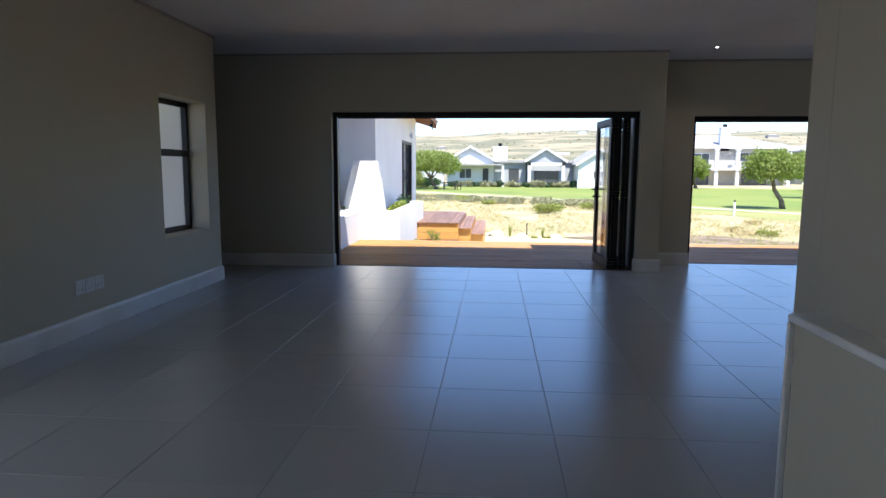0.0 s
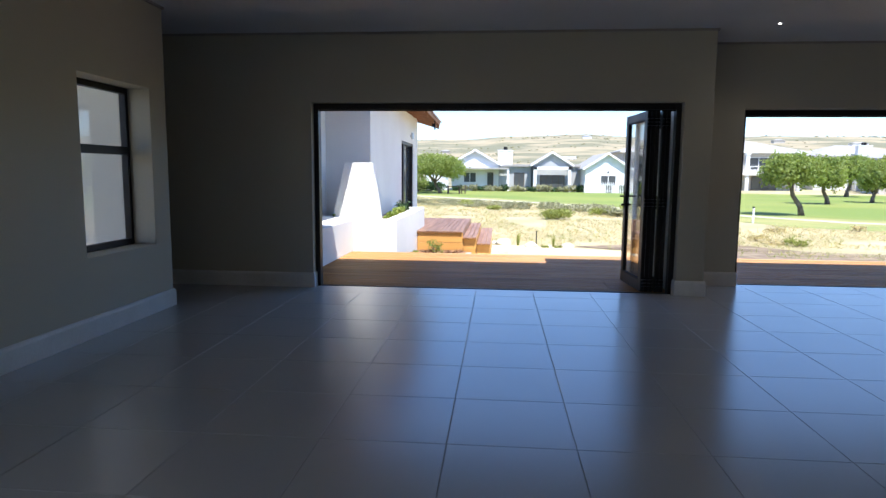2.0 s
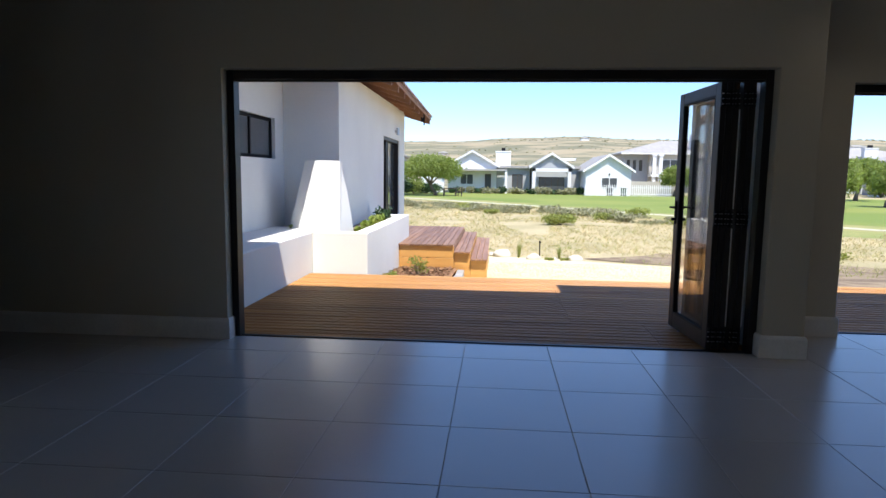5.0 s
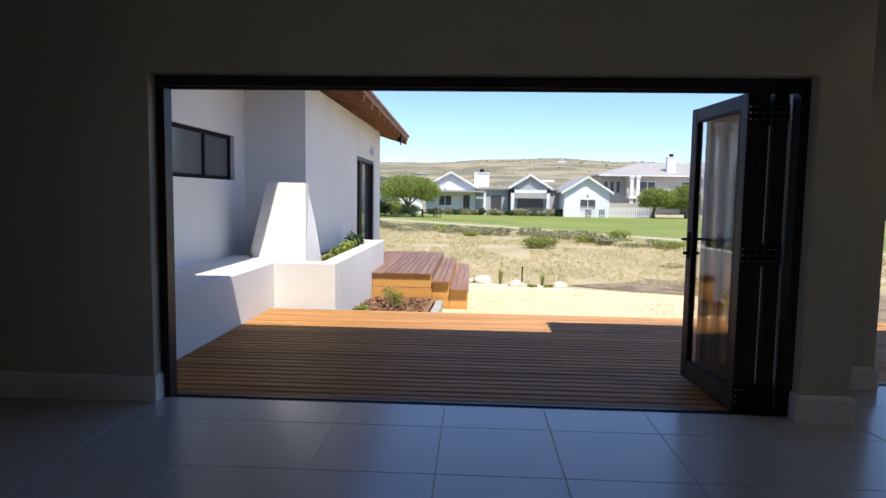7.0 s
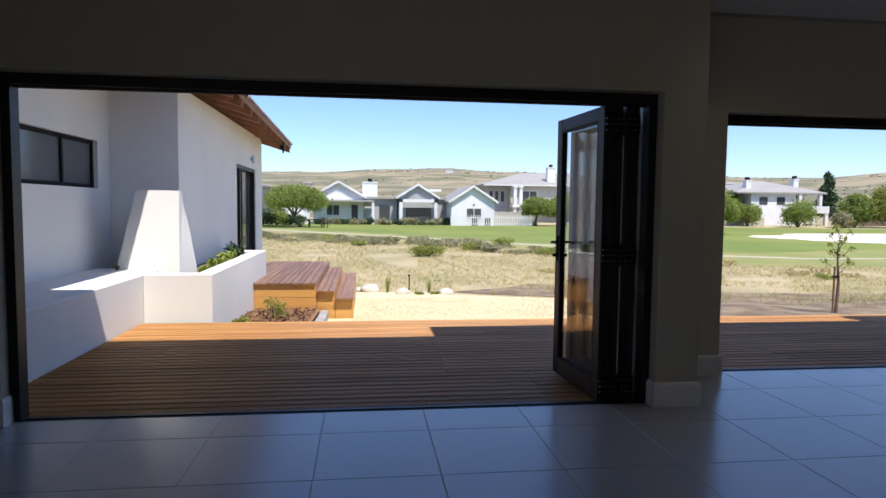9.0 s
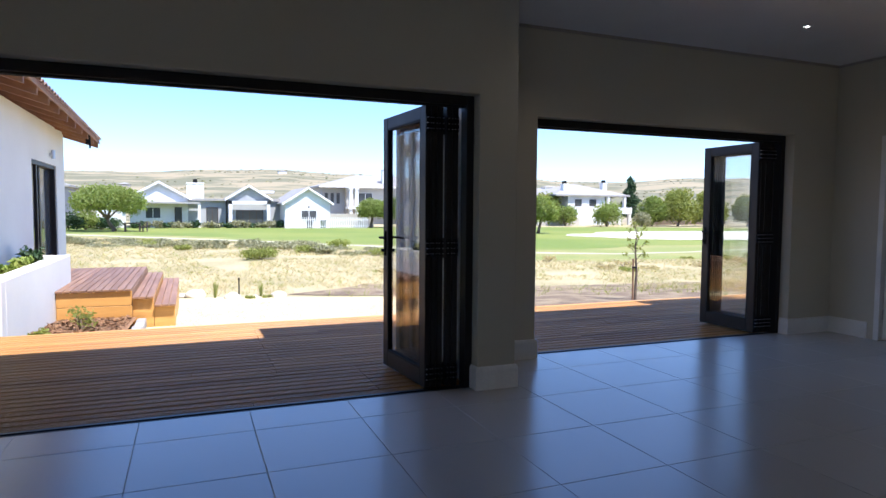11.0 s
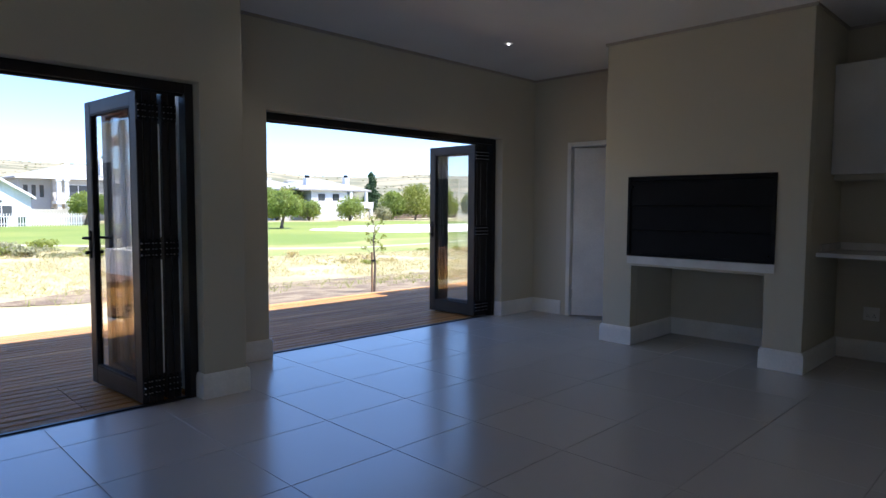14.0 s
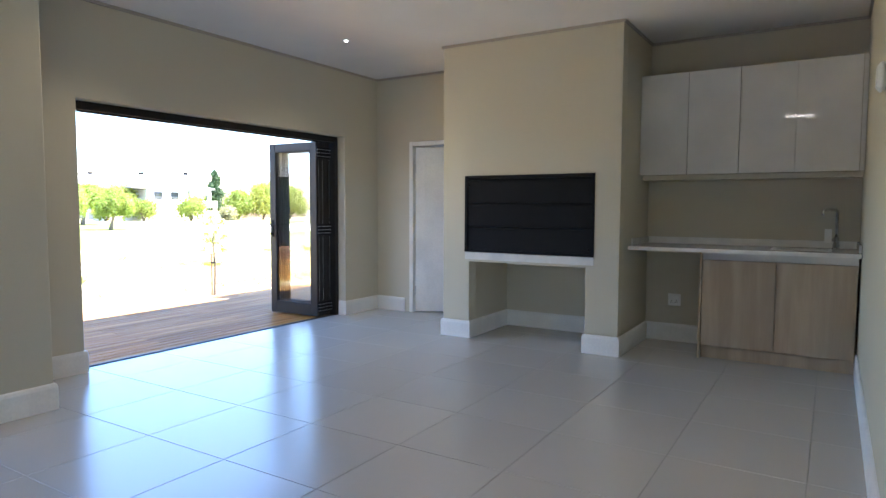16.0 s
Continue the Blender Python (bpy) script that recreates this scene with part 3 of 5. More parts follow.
def hinge(x, y, z):
    bm = bmesh.new()
    for k in range(4):
        cyl(bm, (x, y, z - 0.06 + 0.032 * k), (x, y, z - 0.032 + 0.032 * k), 0.011, n=10)
    box(bm, x - 0.010, x + 0.030, y - 0.019, y + 0.019, z - 0.052, z + 0.052, 0.003)
    return bm


def hinge_screw(x, y, z):
    return cyl(bmesh.new(), (x, y, z), (x - 0.016, y, z), 0.0036, 0.0028, n=8)


screw_mesh = mesh_of("hinge_screw", hinge_screw(0, 0, 0), M_STEEL)


def folding_doors(name, x0, x1, y, top, leaves, width, label):
    """An aluminium frame in an opening from x0 to x1 at y, with all leaves stacked, folded outwards, at the x1 end."""
    d = thing(name, label, "folding door", (0, 0, 0), kind="structure")
    f = 0.052
    part("frame_jamb", boxes((x0, x0 + f, y, y + 0.10, -0.01, top), bevel=0.003), M_BLACK, d)
    part("frame_jamb", boxes((x1 - f, x1, y, y + 0.10, -0.01, top), bevel=0.003), M_BLACK, d)
    part("frame_head", boxes((x0 + f, x1 - f, y, y + 0.10, top - 0.062, top - 0.001), bevel=0.003), M_BLACK, d)
    part("head_track", boxes((x0 + f, x1 - f, y + 0.035, y + 0.045, top - 0.075, top - 0.06), (x0 + f, x1 - f, y + 0.065, y + 0.075, top - 0.075, top - 0.06)), M_RUBBER, d)
    part("threshold_track", boxes((x0 + f, x1 - f, y + 0.005, y + 0.095, -0.02, -0.004), (x0 + f, x1 - f, y + 0.04, y + 0.046, -0.004, 0.002), bevel=0.001), M_BLACK, d)
    h = top - 0.075
    end = x1 - f - 0.012
    for k in range(leaves):
        first = k == leaves - 1
        # the last leaf, with the lever handle, stands a little away from the stack
        x = end - (0.046, 0.089, 0.156, 0.199, 0.243)[k] if leaves == 5 else end - (0.040, 0.083, 0.146, 0.200)[k]
        fr, pane, bead = folding_leaf(width, h)
        turn = pose(x, y + 0.055 + (k % 2) * 0.006, 0.006, 0, 0, 90 + ((4.6 if leaves == 5 else 0.4) if first else 0.0))
        leaf = part("leaf", fr, M_BLACK, d)
        leaf.matrix_basis = turn
        pn = part("glass_pane", pane, M_GLASS, leaf)
        pn.visible_shadow = False
        part("glazing_bead", bead, M_RUBBER, leaf)
        for z in (0.10, h * 0.5, h - 0.12):
            part("hinge", hinge(-0.004, 0.0, z), M_DARKMETAL, leaf)
            for dz in (-0.036, 0.0, 0.036):
                for dy in (-0.013, 0.013):
                    sc = new("hinge_screw", screw_mesh)
                    sc.parent = leaf
                    sc.location = (-0.012, dy, z + dz)
        if k in ((0, 2, 4) if leaves == 5 else (0, 2, 3)):
            for za, zb in ((0.17, h * 0.5 - 0.07), (h * 0.5 + 0.07, h - 0.19)):
                part("weather_strip", boxes((0.012, 0.03, -0.0335, -0.0208, za, zb), bevel=0.002), M_SEAL, leaf, "pale grey weather strip")
        if first:
            hb = bmesh.new()
            for sy in (-1, 1):
                q = sy * 0.0205
                y0, y1 = sorted((q, q + sy * 0.008))
                box(hb, width - 0.062, width - 0.028, y0, y1, 0.86, 1.05, 0.003)
                tube(hb, [(width - 0.045, q, 1.0), (width - 0.045, q + sy * 0.045, 1.0), (width - 0.055, q + sy * 0.052, 1.0), (width - 0.165, q + sy * 0.052, 1.0)], 0.009)
                cyl(hb, (width - 0.045, q, 0.90), (width - 0.045, q + sy * 0.035, 0.90), 0.012)
            part("lever_handle", hb, M_DARKMETAL, leaf, "black lever handle with lock")
    return d


folding_doors("door_1", OP1[0], OP1[1], 0.0, 1.985, 5, 0.775, "dark bronze aluminium folding doors stacked open to the deck")
folding_doors("door_2", OP2[0], OP2[1], 0.70, 1.985, 4, 0.71, "dark bronze aluminium folding doors folded open onto the deck")

# ---- side window ----
window = thing("window_1", "narrow dark-framed window with a top light", "window", kind="structure")
y0, y1, z0, z1 = WIN
xg = -3.03
part("window_frame", boxes((xg - 0.03, xg + 0.03, y0, y0 + 0.036, z0, z1), (xg - 0.03, xg + 0.03, y1 - 0.036, y1, z0, z1), (xg - 0.029, xg + 0.029, y0 + 0.036, y1 - 0.036, z0, z0 + 0.05), (xg - 0.029, xg + 0.029, y0 + 0.036, y1 - 0.036, z1 - 0.05, z1), bevel=0.003), M_BLACK, window)
part("transom", boxes((xg - 0.032, xg + 0.032, y0 + 0.036, y1 - 0.036, 1.385, 1.455), bevel=0.003), M_BLACK, window)
for a, b in ((z0 + 0.045, 1.39), (1.45, z1 - 0.045)):
    p = part("pane", boxes((xg - 0.003, xg + 0.003, y0 + 0.03, y1 - 0.03, a, b)), M_GLASS, window)
    p.visible_shadow = False

# ---- wing across the court ----
WING_ROOF = 2.70
wing = thing("wing", "white plastered wing of the house with a timber eave", "house", (0, 0, 0))
bm = slab("x", (0.2, 4.5), (-0.6, 2.75), ((2.30, 4.15, 1.44, 2.0),), -3.15, -2.90)
part("wall", bm, M_PLASTER, wing)
part("wall", boxes((-3.15, -2.08, 4.503, 4.75, -0.6, 2.75)), M_PLASTER, wing)
part("wall", slab("x", (4.75, 11.05), (-0.6, 2.75), ((8.15, 10.2, -0.05, 2.02),), -2.33, -2.08), M_PLASTER, wing)
part("wall", boxes((-7.0, -2.333, 10.8, 11.05, -0.6, 2.75), (-7.2, -7.0, 0.2, 11.05, -0.6, 2.75)), M_PLASTER, wing)
win = part("window", boxes((-3.0, -2.95, 2.30, 2.345, 1.44, 2.0), (-3.0, -2.95, 4.105, 4.15, 1.44, 2.0), (-3.0, -2.95, 2.345, 4.105, 1.44, 1.485), (-3.0, -2.95, 2.345, 4.105, 1.955, 2.0), (-3.0, -2.95, 3.35, 3.395, 1.485, 1.955), bevel=0.003), M_DARKMETAL, wing, "dark-framed high window with obscure glass")
part("pane", boxes((-2.978, -2.972, 2.345, 3.35, 1.485, 1.955)), M_FROST, win)
part("pane", boxes((-2.978, -2.972, 3.395, 4.105, 1.485, 1.955)), M_FROST, win)
sd = part("sliding_door", boxes((-2.24, -2.10, 8.15, 8.21, -0.05, 2.02), (-2.24, -2.10, 10.14, 10.2, -0.05, 2.02), (-2.24, -2.10, 8.21, 10.14, 1.95, 2.02), (-2.21, -2.17, 9.14, 9.22, -0.05, 1.95), (-2.16, -2.11, 8.62, 8.70, -0.05, 1.95), bevel=0.003), M_BLACK, wing, "dark bronze sliding doors")
part("pane", boxes((-2.195, -2.187, 8.21, 9.14, 0.0, 1.95)), M_WINDOWDARK, sd)
part("pane", boxes((-2.196, -2.188, 9.22, 10.14, 0.0, 1.95)), M_WINDOWDARK, sd)
lamp = part("wall_light", cyl(cyl(bmesh.new(), (-2.08, 9.62, 2.2), (-2.03, 9.62, 2.2), 0.03), (-2.02, 9.62, 2.12), (-2.02, 9.62, 2.28), 0.035), M_STEEL, wing, "small up-down wall light")
# roof: eave steps out where the wall steps out; rafter ends show under the tiles
PITCH = math.tan(radians(17))
for ex, ya, yb in ((-1.98, 0.3, 3.5), (-1.50, 3.5, 11.75)):
    drop = 0.0275 if ex > -2 else 0.0
    zt = WING_ROOF + 0.06 + (0.07 + 5.88 * drop if drop else 0)
    bm = bmesh.new()
    box(bm, -7.3, ex, ya, yb, 0, 0.022)
    for v in bm.verts:
        v.co.z += zt + (ex - v.co.x) * PITCH - drop * v.co.y
    part("roof_boarding", bm, M_RAFTER, wing)
    bm = box(bmesh.new(), ex - 0.022, ex, ya, yb, -0.05, -0.003, 0.003)
    for v in bm.verts:
        v.co.z += zt - drop * v.co.y
    part("fascia", bm, M_RAFTER, wing, "brown stained timber tilting fillet")
    n = int((yb - ya) / 0.75)
    for k in range(n + 1):
        yy = ya + 0.06 + (yb - ya - 0.12) * k / n
        bm = bmesh.new()
        box(bm, -3.2, ex - 0.024, yy - 0.03, yy + 0.03, -0.16, -0.002, 0.003)
        for v in bm.verts:
            v.co.z += zt + (ex - v.co.x) * PITCH - drop * v.co.y
        part("rafter", bm, M_RAFTER, wing)
    # barrel-edged tiles along the eave, a few courses deep
    tb = bmesh.new()
    tw, tl = 0.20, 0.36
    prof = [(i / 6 * tw, 0.045 * math.sin(math.pi * i / 6)) for i in range(7)]
    a = [tb.verts.new((0.04, yy, zz)) for yy, zz in prof]
    b = [tb.verts.new((-tl, yy, zz + 0.0)) for yy, zz in prof]
    c = [tb.verts.new((0.04, yy, zz - 0.014)) for yy, zz in prof]
    for i in range(6):
        tb.faces.new((a[i], a[i + 1], b[i + 1], b[i]))
        tb.faces.new((c[i + 1], c[i], a[i], a[i + 1]))
    tm = mesh_of("roof_tile", tb, M_ROOFTILE)
    for col in range(int((yb - ya) / tw)):
        for row in range(3):
            o = new("roof_tile", tm)
            o.parent = wing
            o.location = (ex - row * (tl - 0.04), ya + col * tw, zt + 0.026 + row * 0.012 + row * (tl - 0.04) * PITCH - drop * (ya + col * tw))
            o.rotation_euler = (0, math.atan(PITCH), 0)
    rest = bmesh.new()
    for col in range(int((yb - ya) / tw)):
        pts = [(yy + ya + col * tw, zz) for yy, zz in prof]
        x0_, x1_ = ex - 3 * (tl - 0.04), -7.3
        a = [rest.verts.new((x0_, yy, zt + 0.03 + zz + (ex - x0_) * PITCH - drop * yy)) for yy, zz in pts]
        b = [rest.verts.new((x1_, yy, zt + 0.03 + zz + (ex - x1_) * PITCH - drop * yy)) for yy, zz in pts]
        for i in range(6):
            rest.faces.new((a[i], a[i + 1], b[i + 1], b[i]))
    part("roof_tiling", rest, M_ROOFTILE, wing)
# board added between the two roof levels to keep stray sun off the wall
bm = bmesh.new()
box(bm, -7.3, -1.50, 3.478, 3.499, -0.42, 0.0)
for v in bm.verts:
    v.co.z += WING_ROOF + 0.19 + (-1.50 - v.co.x) * PITCH + (0.25 if v.co.z < -0.1 and v.co.x > -3 else 0)
part("barge_board", bm, M_RAFTER, wing)
setting("pier_outer_skin", boxes((2.095, 2.112, 0.20, 0.88, -0.4, 2.8)), M_PLASTER, "white plastered outside of the pier", "wall")
part("rain_bracket", boxes((-1.62, -1.53, 10.6, 10.63, 2.50, 2.72), (-1.56, -1.53, 10.6, 10.63, 2.42, 2.50)), M_DARKMETAL, wing)

# plastered bench, planter walls, tapered chimney
setting("garden_bench", boxes((-2.895, -2.13, 0.2, 4.0, -0.4, 0.50), bevel=0.012), M_PLASTER, "white plastered masonry bench", "bench")
planter = thing("planter", "white plastered masonry planter", "planter", kind="structure")
part("planter_wall", boxes((-2.128, -1.41, 3.27, 3.45, -0.5, 0.502), bevel=0.01), M_PLASTER, planter)
part("planter_wall", boxes((-1.60, -1.412, 3.452, 7.14, -0.6, 0.501), bevel=0.01), M_PLASTER, planter)
part("planter_wall", boxes((-2.078, -1.602, 6.96, 7.138, -0.6, 0.50), bevel=0.01), M_PLASTER, planter)
part("planter_soil", boxes((-2.12, -1.602, 3.452, 6.958, -0.5, 0.40), (-2.078, -1.62, 4.5, 6.95, 0.40, 0.41)), M_SOIL, planter)
bm = bmesh.new()
lo = [(-2.635, 3.80, 0.35), (-1.895, 3.80, 0.35), (-1.845, 4.46, 0.35), (-2.635, 4.46, 0.35)]
hi = [(-2.41, 3.93, 1.42), (-1.925, 3.93, 1.42), (-1.965, 4.24, 1.42), (-2.41, 4.24, 1.42)]
a, b = [bm.verts.new(p) for p in lo], [bm.verts.new(p) for p in hi]
for i in range(4):
    bm.faces.new((a[i], a[(i + 1) % 4], b[(i + 1) % 4], b[i]))
bm.faces.new(b)
bm.faces.new(a[::-1])
bmesh.ops.bevel(bm, geom=[e for e in bm.edges], offset=0.006, segments=2, affect="EDGES")
tagged(part("outdoor_chimney", bm, M_PLASTER), "white plastered tapering outdoor fireplace chimney", "chimney")

# timber platform with steps
plat = thing("garden_platform", "oiled timber platform with two side steps", "platform")
PT = 0.09
part("platform_frame", boxes((-1.40, -0.50, 5.92, 9.57, -0.75, PT - 0.03), (-2.07, -1.401, 7.15, 9.57, -0.75, PT - 0.031)), M_RUBBER, plat)
part("front_fascia", boxes((-1.405, -0.48, 5.887, 5.915, -0.14, PT - 0.031), (-1.405, -0.48, 5.888, 5.914, -0.46, -0.146), bevel=0.003), M_FASCIA, plat, "orange oiled timber fascia")
step_mesh = {}
for (x0, x1, zt) in ((-2.06, -0.48, PT), (-0.475, -0.20, -0.025), (-0.195, 0.09, -0.145)):
    n = round((x1 - x0) / 0.095)
    w = (x1 - x0) / n
    for k in range(n):
        xx = x0 + k * w
        ya = 7.15 if xx < -1.42 else 5.90 + (0.0 if zt == PT else 0.0)
        key = (round(w, 3), ya)
        if key not in step_mesh:
            step_mesh[key] = mesh_of("plank", box(bmesh.new(), 0, w - 0.008, -0.055 if ya < 7 else 0, 9.6 - ya, -0.028, 0, 0.003), M_STEPBOARD)
        o = new("plank", step_mesh[key])
        o.parent = plat
        o.location = (xx, ya, zt)
part("step_riser", boxes((-0.499, -0.477, 5.921, 9.56, -0.30, PT - 0.031), bevel=0.002), M_STEPBOARD, plat)
part("step_riser", boxes((-0.475, -0.205, 5.925, 9.56, -0.75, -0.054), bevel=0.002), M_FASCIA, plat)
part("step_riser", boxes((-0.200, 0.075, 5.926, 9.56, -0.75, -0.174), bevel=0.002), M_FASCIA, plat)

# ---- side glazing near the entry, added out of view as the fill lamp's opening ----
rear = thing("unseen_side_window", "added dark-framed side glazing, out of view, for the fill lamp", "window", kind="structure")
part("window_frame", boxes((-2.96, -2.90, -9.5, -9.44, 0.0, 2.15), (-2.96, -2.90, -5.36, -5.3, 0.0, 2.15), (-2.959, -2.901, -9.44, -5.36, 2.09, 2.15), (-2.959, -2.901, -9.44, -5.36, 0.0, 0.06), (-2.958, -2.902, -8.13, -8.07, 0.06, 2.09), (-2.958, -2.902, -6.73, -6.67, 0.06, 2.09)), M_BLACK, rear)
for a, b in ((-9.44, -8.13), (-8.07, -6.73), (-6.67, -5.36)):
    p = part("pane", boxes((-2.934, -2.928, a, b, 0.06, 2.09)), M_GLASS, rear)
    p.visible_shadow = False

# ---- low wall by the entry ----
low = thing("dwarf_wall", "low greige wall with a pale painted capping", "low wall")
part("wall_body", boxes((1.345, 1.435, -9.6, -5.86, 0.0, 0.745), bevel=0.004), M_WALL, low)
part("capping", boxes((1.325, 1.455, -9.6, -5.845, 0.746, 0.775), bevel=0.005), M_WHITE, low, "pale painted capping")
part("end_trim", boxes((1.325, 1.345, -5.862, -5.842, 0.0, 0.744), bevel=0.003), M_WHITE, low)

# ---- white door at the far end ----
d3 = thing("door_3", "white flush panel door left ajar", "door", kind="structure")
part("door_frame", boxes((6.385, 6.58, 0.078, 0.128, 0.0, 1.953), (6.385, 6.58, -0.738, -0.688, 0.0, 1.953), (6.386, 6.579, -0.688, 0.078, 1.903, 1.952), bevel=0.003), M_WHITE, d3)
lf = boxes((0.0, 0.755, -0.02, 0.02, 0.008, 1.893), bevel=0.003)
for z0_, z1_ in ((0.12, 0.62), (0.70, 1.20), (1.28, 1.78)):
    box(lf, 0.10, 0.655, -0.0225, -0.0195, z0_, z1_, 0.001)
leaf = part("leaf", lf, M_WHITE, d3)
leaf.matrix_basis = pose(6.44, 0.072, 0, 0, 0, -90 + 30)
for z in (0.25, 1.65):
    part("hinge", cyl(bmesh.new(), (-0.003, -0.022, z - 0.05), (-0.003, -0.022, z + 0.05), 0.007), M_STEEL, leaf)
hb = bmesh.new()
box(hb, 0.67, 0.71, -0.026, -0.02, 0.88, 1.08, 0.002)
tube(hb, [(0.69, -0.025, 1.0), (0.69, -0.07, 1.0), (0.68, -0.075, 1.0), (0.58, -0.075, 1.0)], 0.009)
part("lever_handle", hb, M_STEEL, leaf, "satin steel lever handle")

# ---- built-in grill with a closed shutter ----
grill = thing("built_in_grill", "closed black steel built-in grill with a sliding shutter", "grill")
gy0, gy1, gz0, gz1 = -2.345, -1.12, 0.805, 1.50
part("frame", boxes((5.488, 5.53, gy0, gy0 + 0.028, gz0, gz1), (5.488, 5.53, gy1 - 0.028, gy1, gz0, gz1), (5.489, 5.529, gy0 + 0.028, gy1 - 0.028, gz1 - 0.03, gz1), (5.489, 5.529, gy0 + 0.028, gy1 - 0.028, gz0, gz0 + 0.022), bevel=0.002), M_DARKMETAL, grill)
for k in range(3):
    h = (gz1 - gz0 - 0.056) / 3
    z = gz0 + 0.023 + k * h
    bm = boxes((5.502 - 0.003 * k, 5.518 - 0.003 * k, gy0 + 0.029, gy1 - 0.029, z, z + h - 0.004), bevel=0.002)
    box(bm, 5.494 - 0.003 * k, 5.502 - 0.003 * k, gy0 + 0.029, gy1 - 0.029, z + h - 0.02, z + h - 0.006, 0.002)
    part("shutter_panel", bm, M_DARKMETAL, grill)
part("firebox", boxes((5.53, 5.61, gy0 + 0.01, gy1 - 0.01, gz0 + 0.015, gz1 - 0.012)), M_RUBBER, grill)
part("pull_knob", cyl(bmesh.new(), (5.49, -1.165, 1.41), (5.46, -1.165, 1.41), 0.011), M_DARKMETAL, grill)
part("pull_knob", cyl(bmesh.new(), (5.49, -2.30, 0.86), (5.46, -2.30, 0.86), 0.011), M_DARKMETAL, grill)
setting("hearth_ledge", boxes((5.494, 5.60, -2.345, -1.12, 0.735, 0.802), bevel=0.003), M_STONE, "pale stone ledge set flush under the grill", "ledge")

# ---- wet bar ----
AY0, AY1 = -4.178, -2.575
cy = [-4.165, -3.745, -3.345, -2.95, -2.558]
for a in (0, 2):
    u = thing("wall_cabinet", "gloss off-white two-door wall cabinet above the worktop", "cabinet", group="wall cabinets")
    part("carcass", boxes((6.07, 6.396, cy[a] + 0.001, cy[a + 2] - 0.001, 1.50, 2.345)), M_GLOSS, u)
    for k in (a, a + 1):
        part("cabinet_door", boxes((6.048, 6.068, cy[k] + 0.002, cy[k + 1] - 0.002, 1.497, 2.348), bevel=0.0015), M_GLOSS, u)
setting("cabinet_filler", boxes((6.052, 6.39, -4.197, -4.167, 1.497, 2.348), bevel=0.001), M_GLOSS, "off-white filler strip beside the wall cabinets", "filler")
setting("pelmet_rail", boxes((6.14, 6.38, -4.195, -2.562, 1.455, 1.497), bevel=0.002), M_WALL, "greige rail under the wall cabinets", "rail")
base = thing("base_cabinet", "pale oak two-door base cabinet under the sink", "cabinet")
part("side_panel", boxes((5.83, 6.38, -3.128, -3.110, 0.0, 0.862), bevel=0.001), M_OAK, base)
part("carcass", boxes((5.87, 6.39, -4.185, -3.130, 0.10, 0.80)), M_OAK, base)
part("plinth", boxes((5.885, 5.90, -4.185, -3.130, 0.0, 0.098)), M_OAK, base)
part("finger_rail", boxes((5.868, 5.885, -4.185, -3.130, 0.802, 0.86)), M_GLOSS, base, "pale recessed finger rail")
for a, b in ((-4.178, -3.662), (-3.658, -3.132)):
    part("cabinet_door", boxes((5.845, 5.866, a, b, 0.105, 0.80), bevel=0.0015), M_OAK, base)
top = thing("worktop", "white quartz worktop with a low upstand", "worktop")
part("slab", slab("z", (5.745, 6.398), (-4.196, -2.558), ((5.95, 6.24, -4.0, -3.62),), 0.864, 0.894), M_STONE, top)
part("upstand", boxes((6.378, 6.397, -4.195, -2.56, 0.895, 0.955), (5.83, 6.377, -2.575, -2.559, 0.895, 0.954), (5.83, 6.377, -4.196, -4.18, 0.895, 0.954), bevel=0.001), M_STONE, top)
sink = thing("sink", "small stainless steel prep sink set in the worktop", "sink")
part("rim", slab("z", (5.935, 6.255), (-4.015, -3.605), ((5.96, 6.23, -3.99, -3.63),), 0.8945, 0.8975), M_STEEL, sink)
part("bowl", boxes((5.955, 5.96, -3.995, -3.625, 0.74, 0.894), (6.23, 6.235, -3.995, -3.625, 0.74, 0.894), (5.96, 6.23, -3.995, -3.99, 0.74, 0.894), (5.96, 6.23, -3.63, -3.625, 0.74, 0.894), (5.96, 6.23, -3.99, -3.63, 0.74, 0.745)), M_STEEL, sink)
tap = thing("tap", "chrome swan-neck mixer tap with a white tag", "tap")
bm = bmesh.new()
cyl(bm, (6.30, -4.04, 0.895), (6.30, -4.04, 0.935), 0.026, n=16)
cyl(bm, (6.30, -4.04, 0.935), (6.30, -4.04, 0.99), 0.021, n=16)
part("body", bm, M_CHROME, tap, smooth=False)
part("spout", tube(bmesh.new(), [(6.30, -4.04, 0.98), (6.30, -4.04, 1.17), (6.295, -4.037, 1.195), (6.28, -4.03, 1.205), (6.14, -3.965, 1.205), (6.11, -3.95, 1.195), (6.105, -3.945, 1.16)], 0.0125, 12), M_CHROME, tap, smooth=True)
part("lever", tube(bmesh.new(), [(6.28, -4.03, 0.965), (6.25, -4.0, 0.975), (6.23, -3.985, 1.01)], 0.008), M_CHROME, tap)
part("tag", boxes((6.206, 6.210, -4.01, -3.96, 0.945, 1.055), bevel=0.001), M_WHITE, tap, "white hang tag")


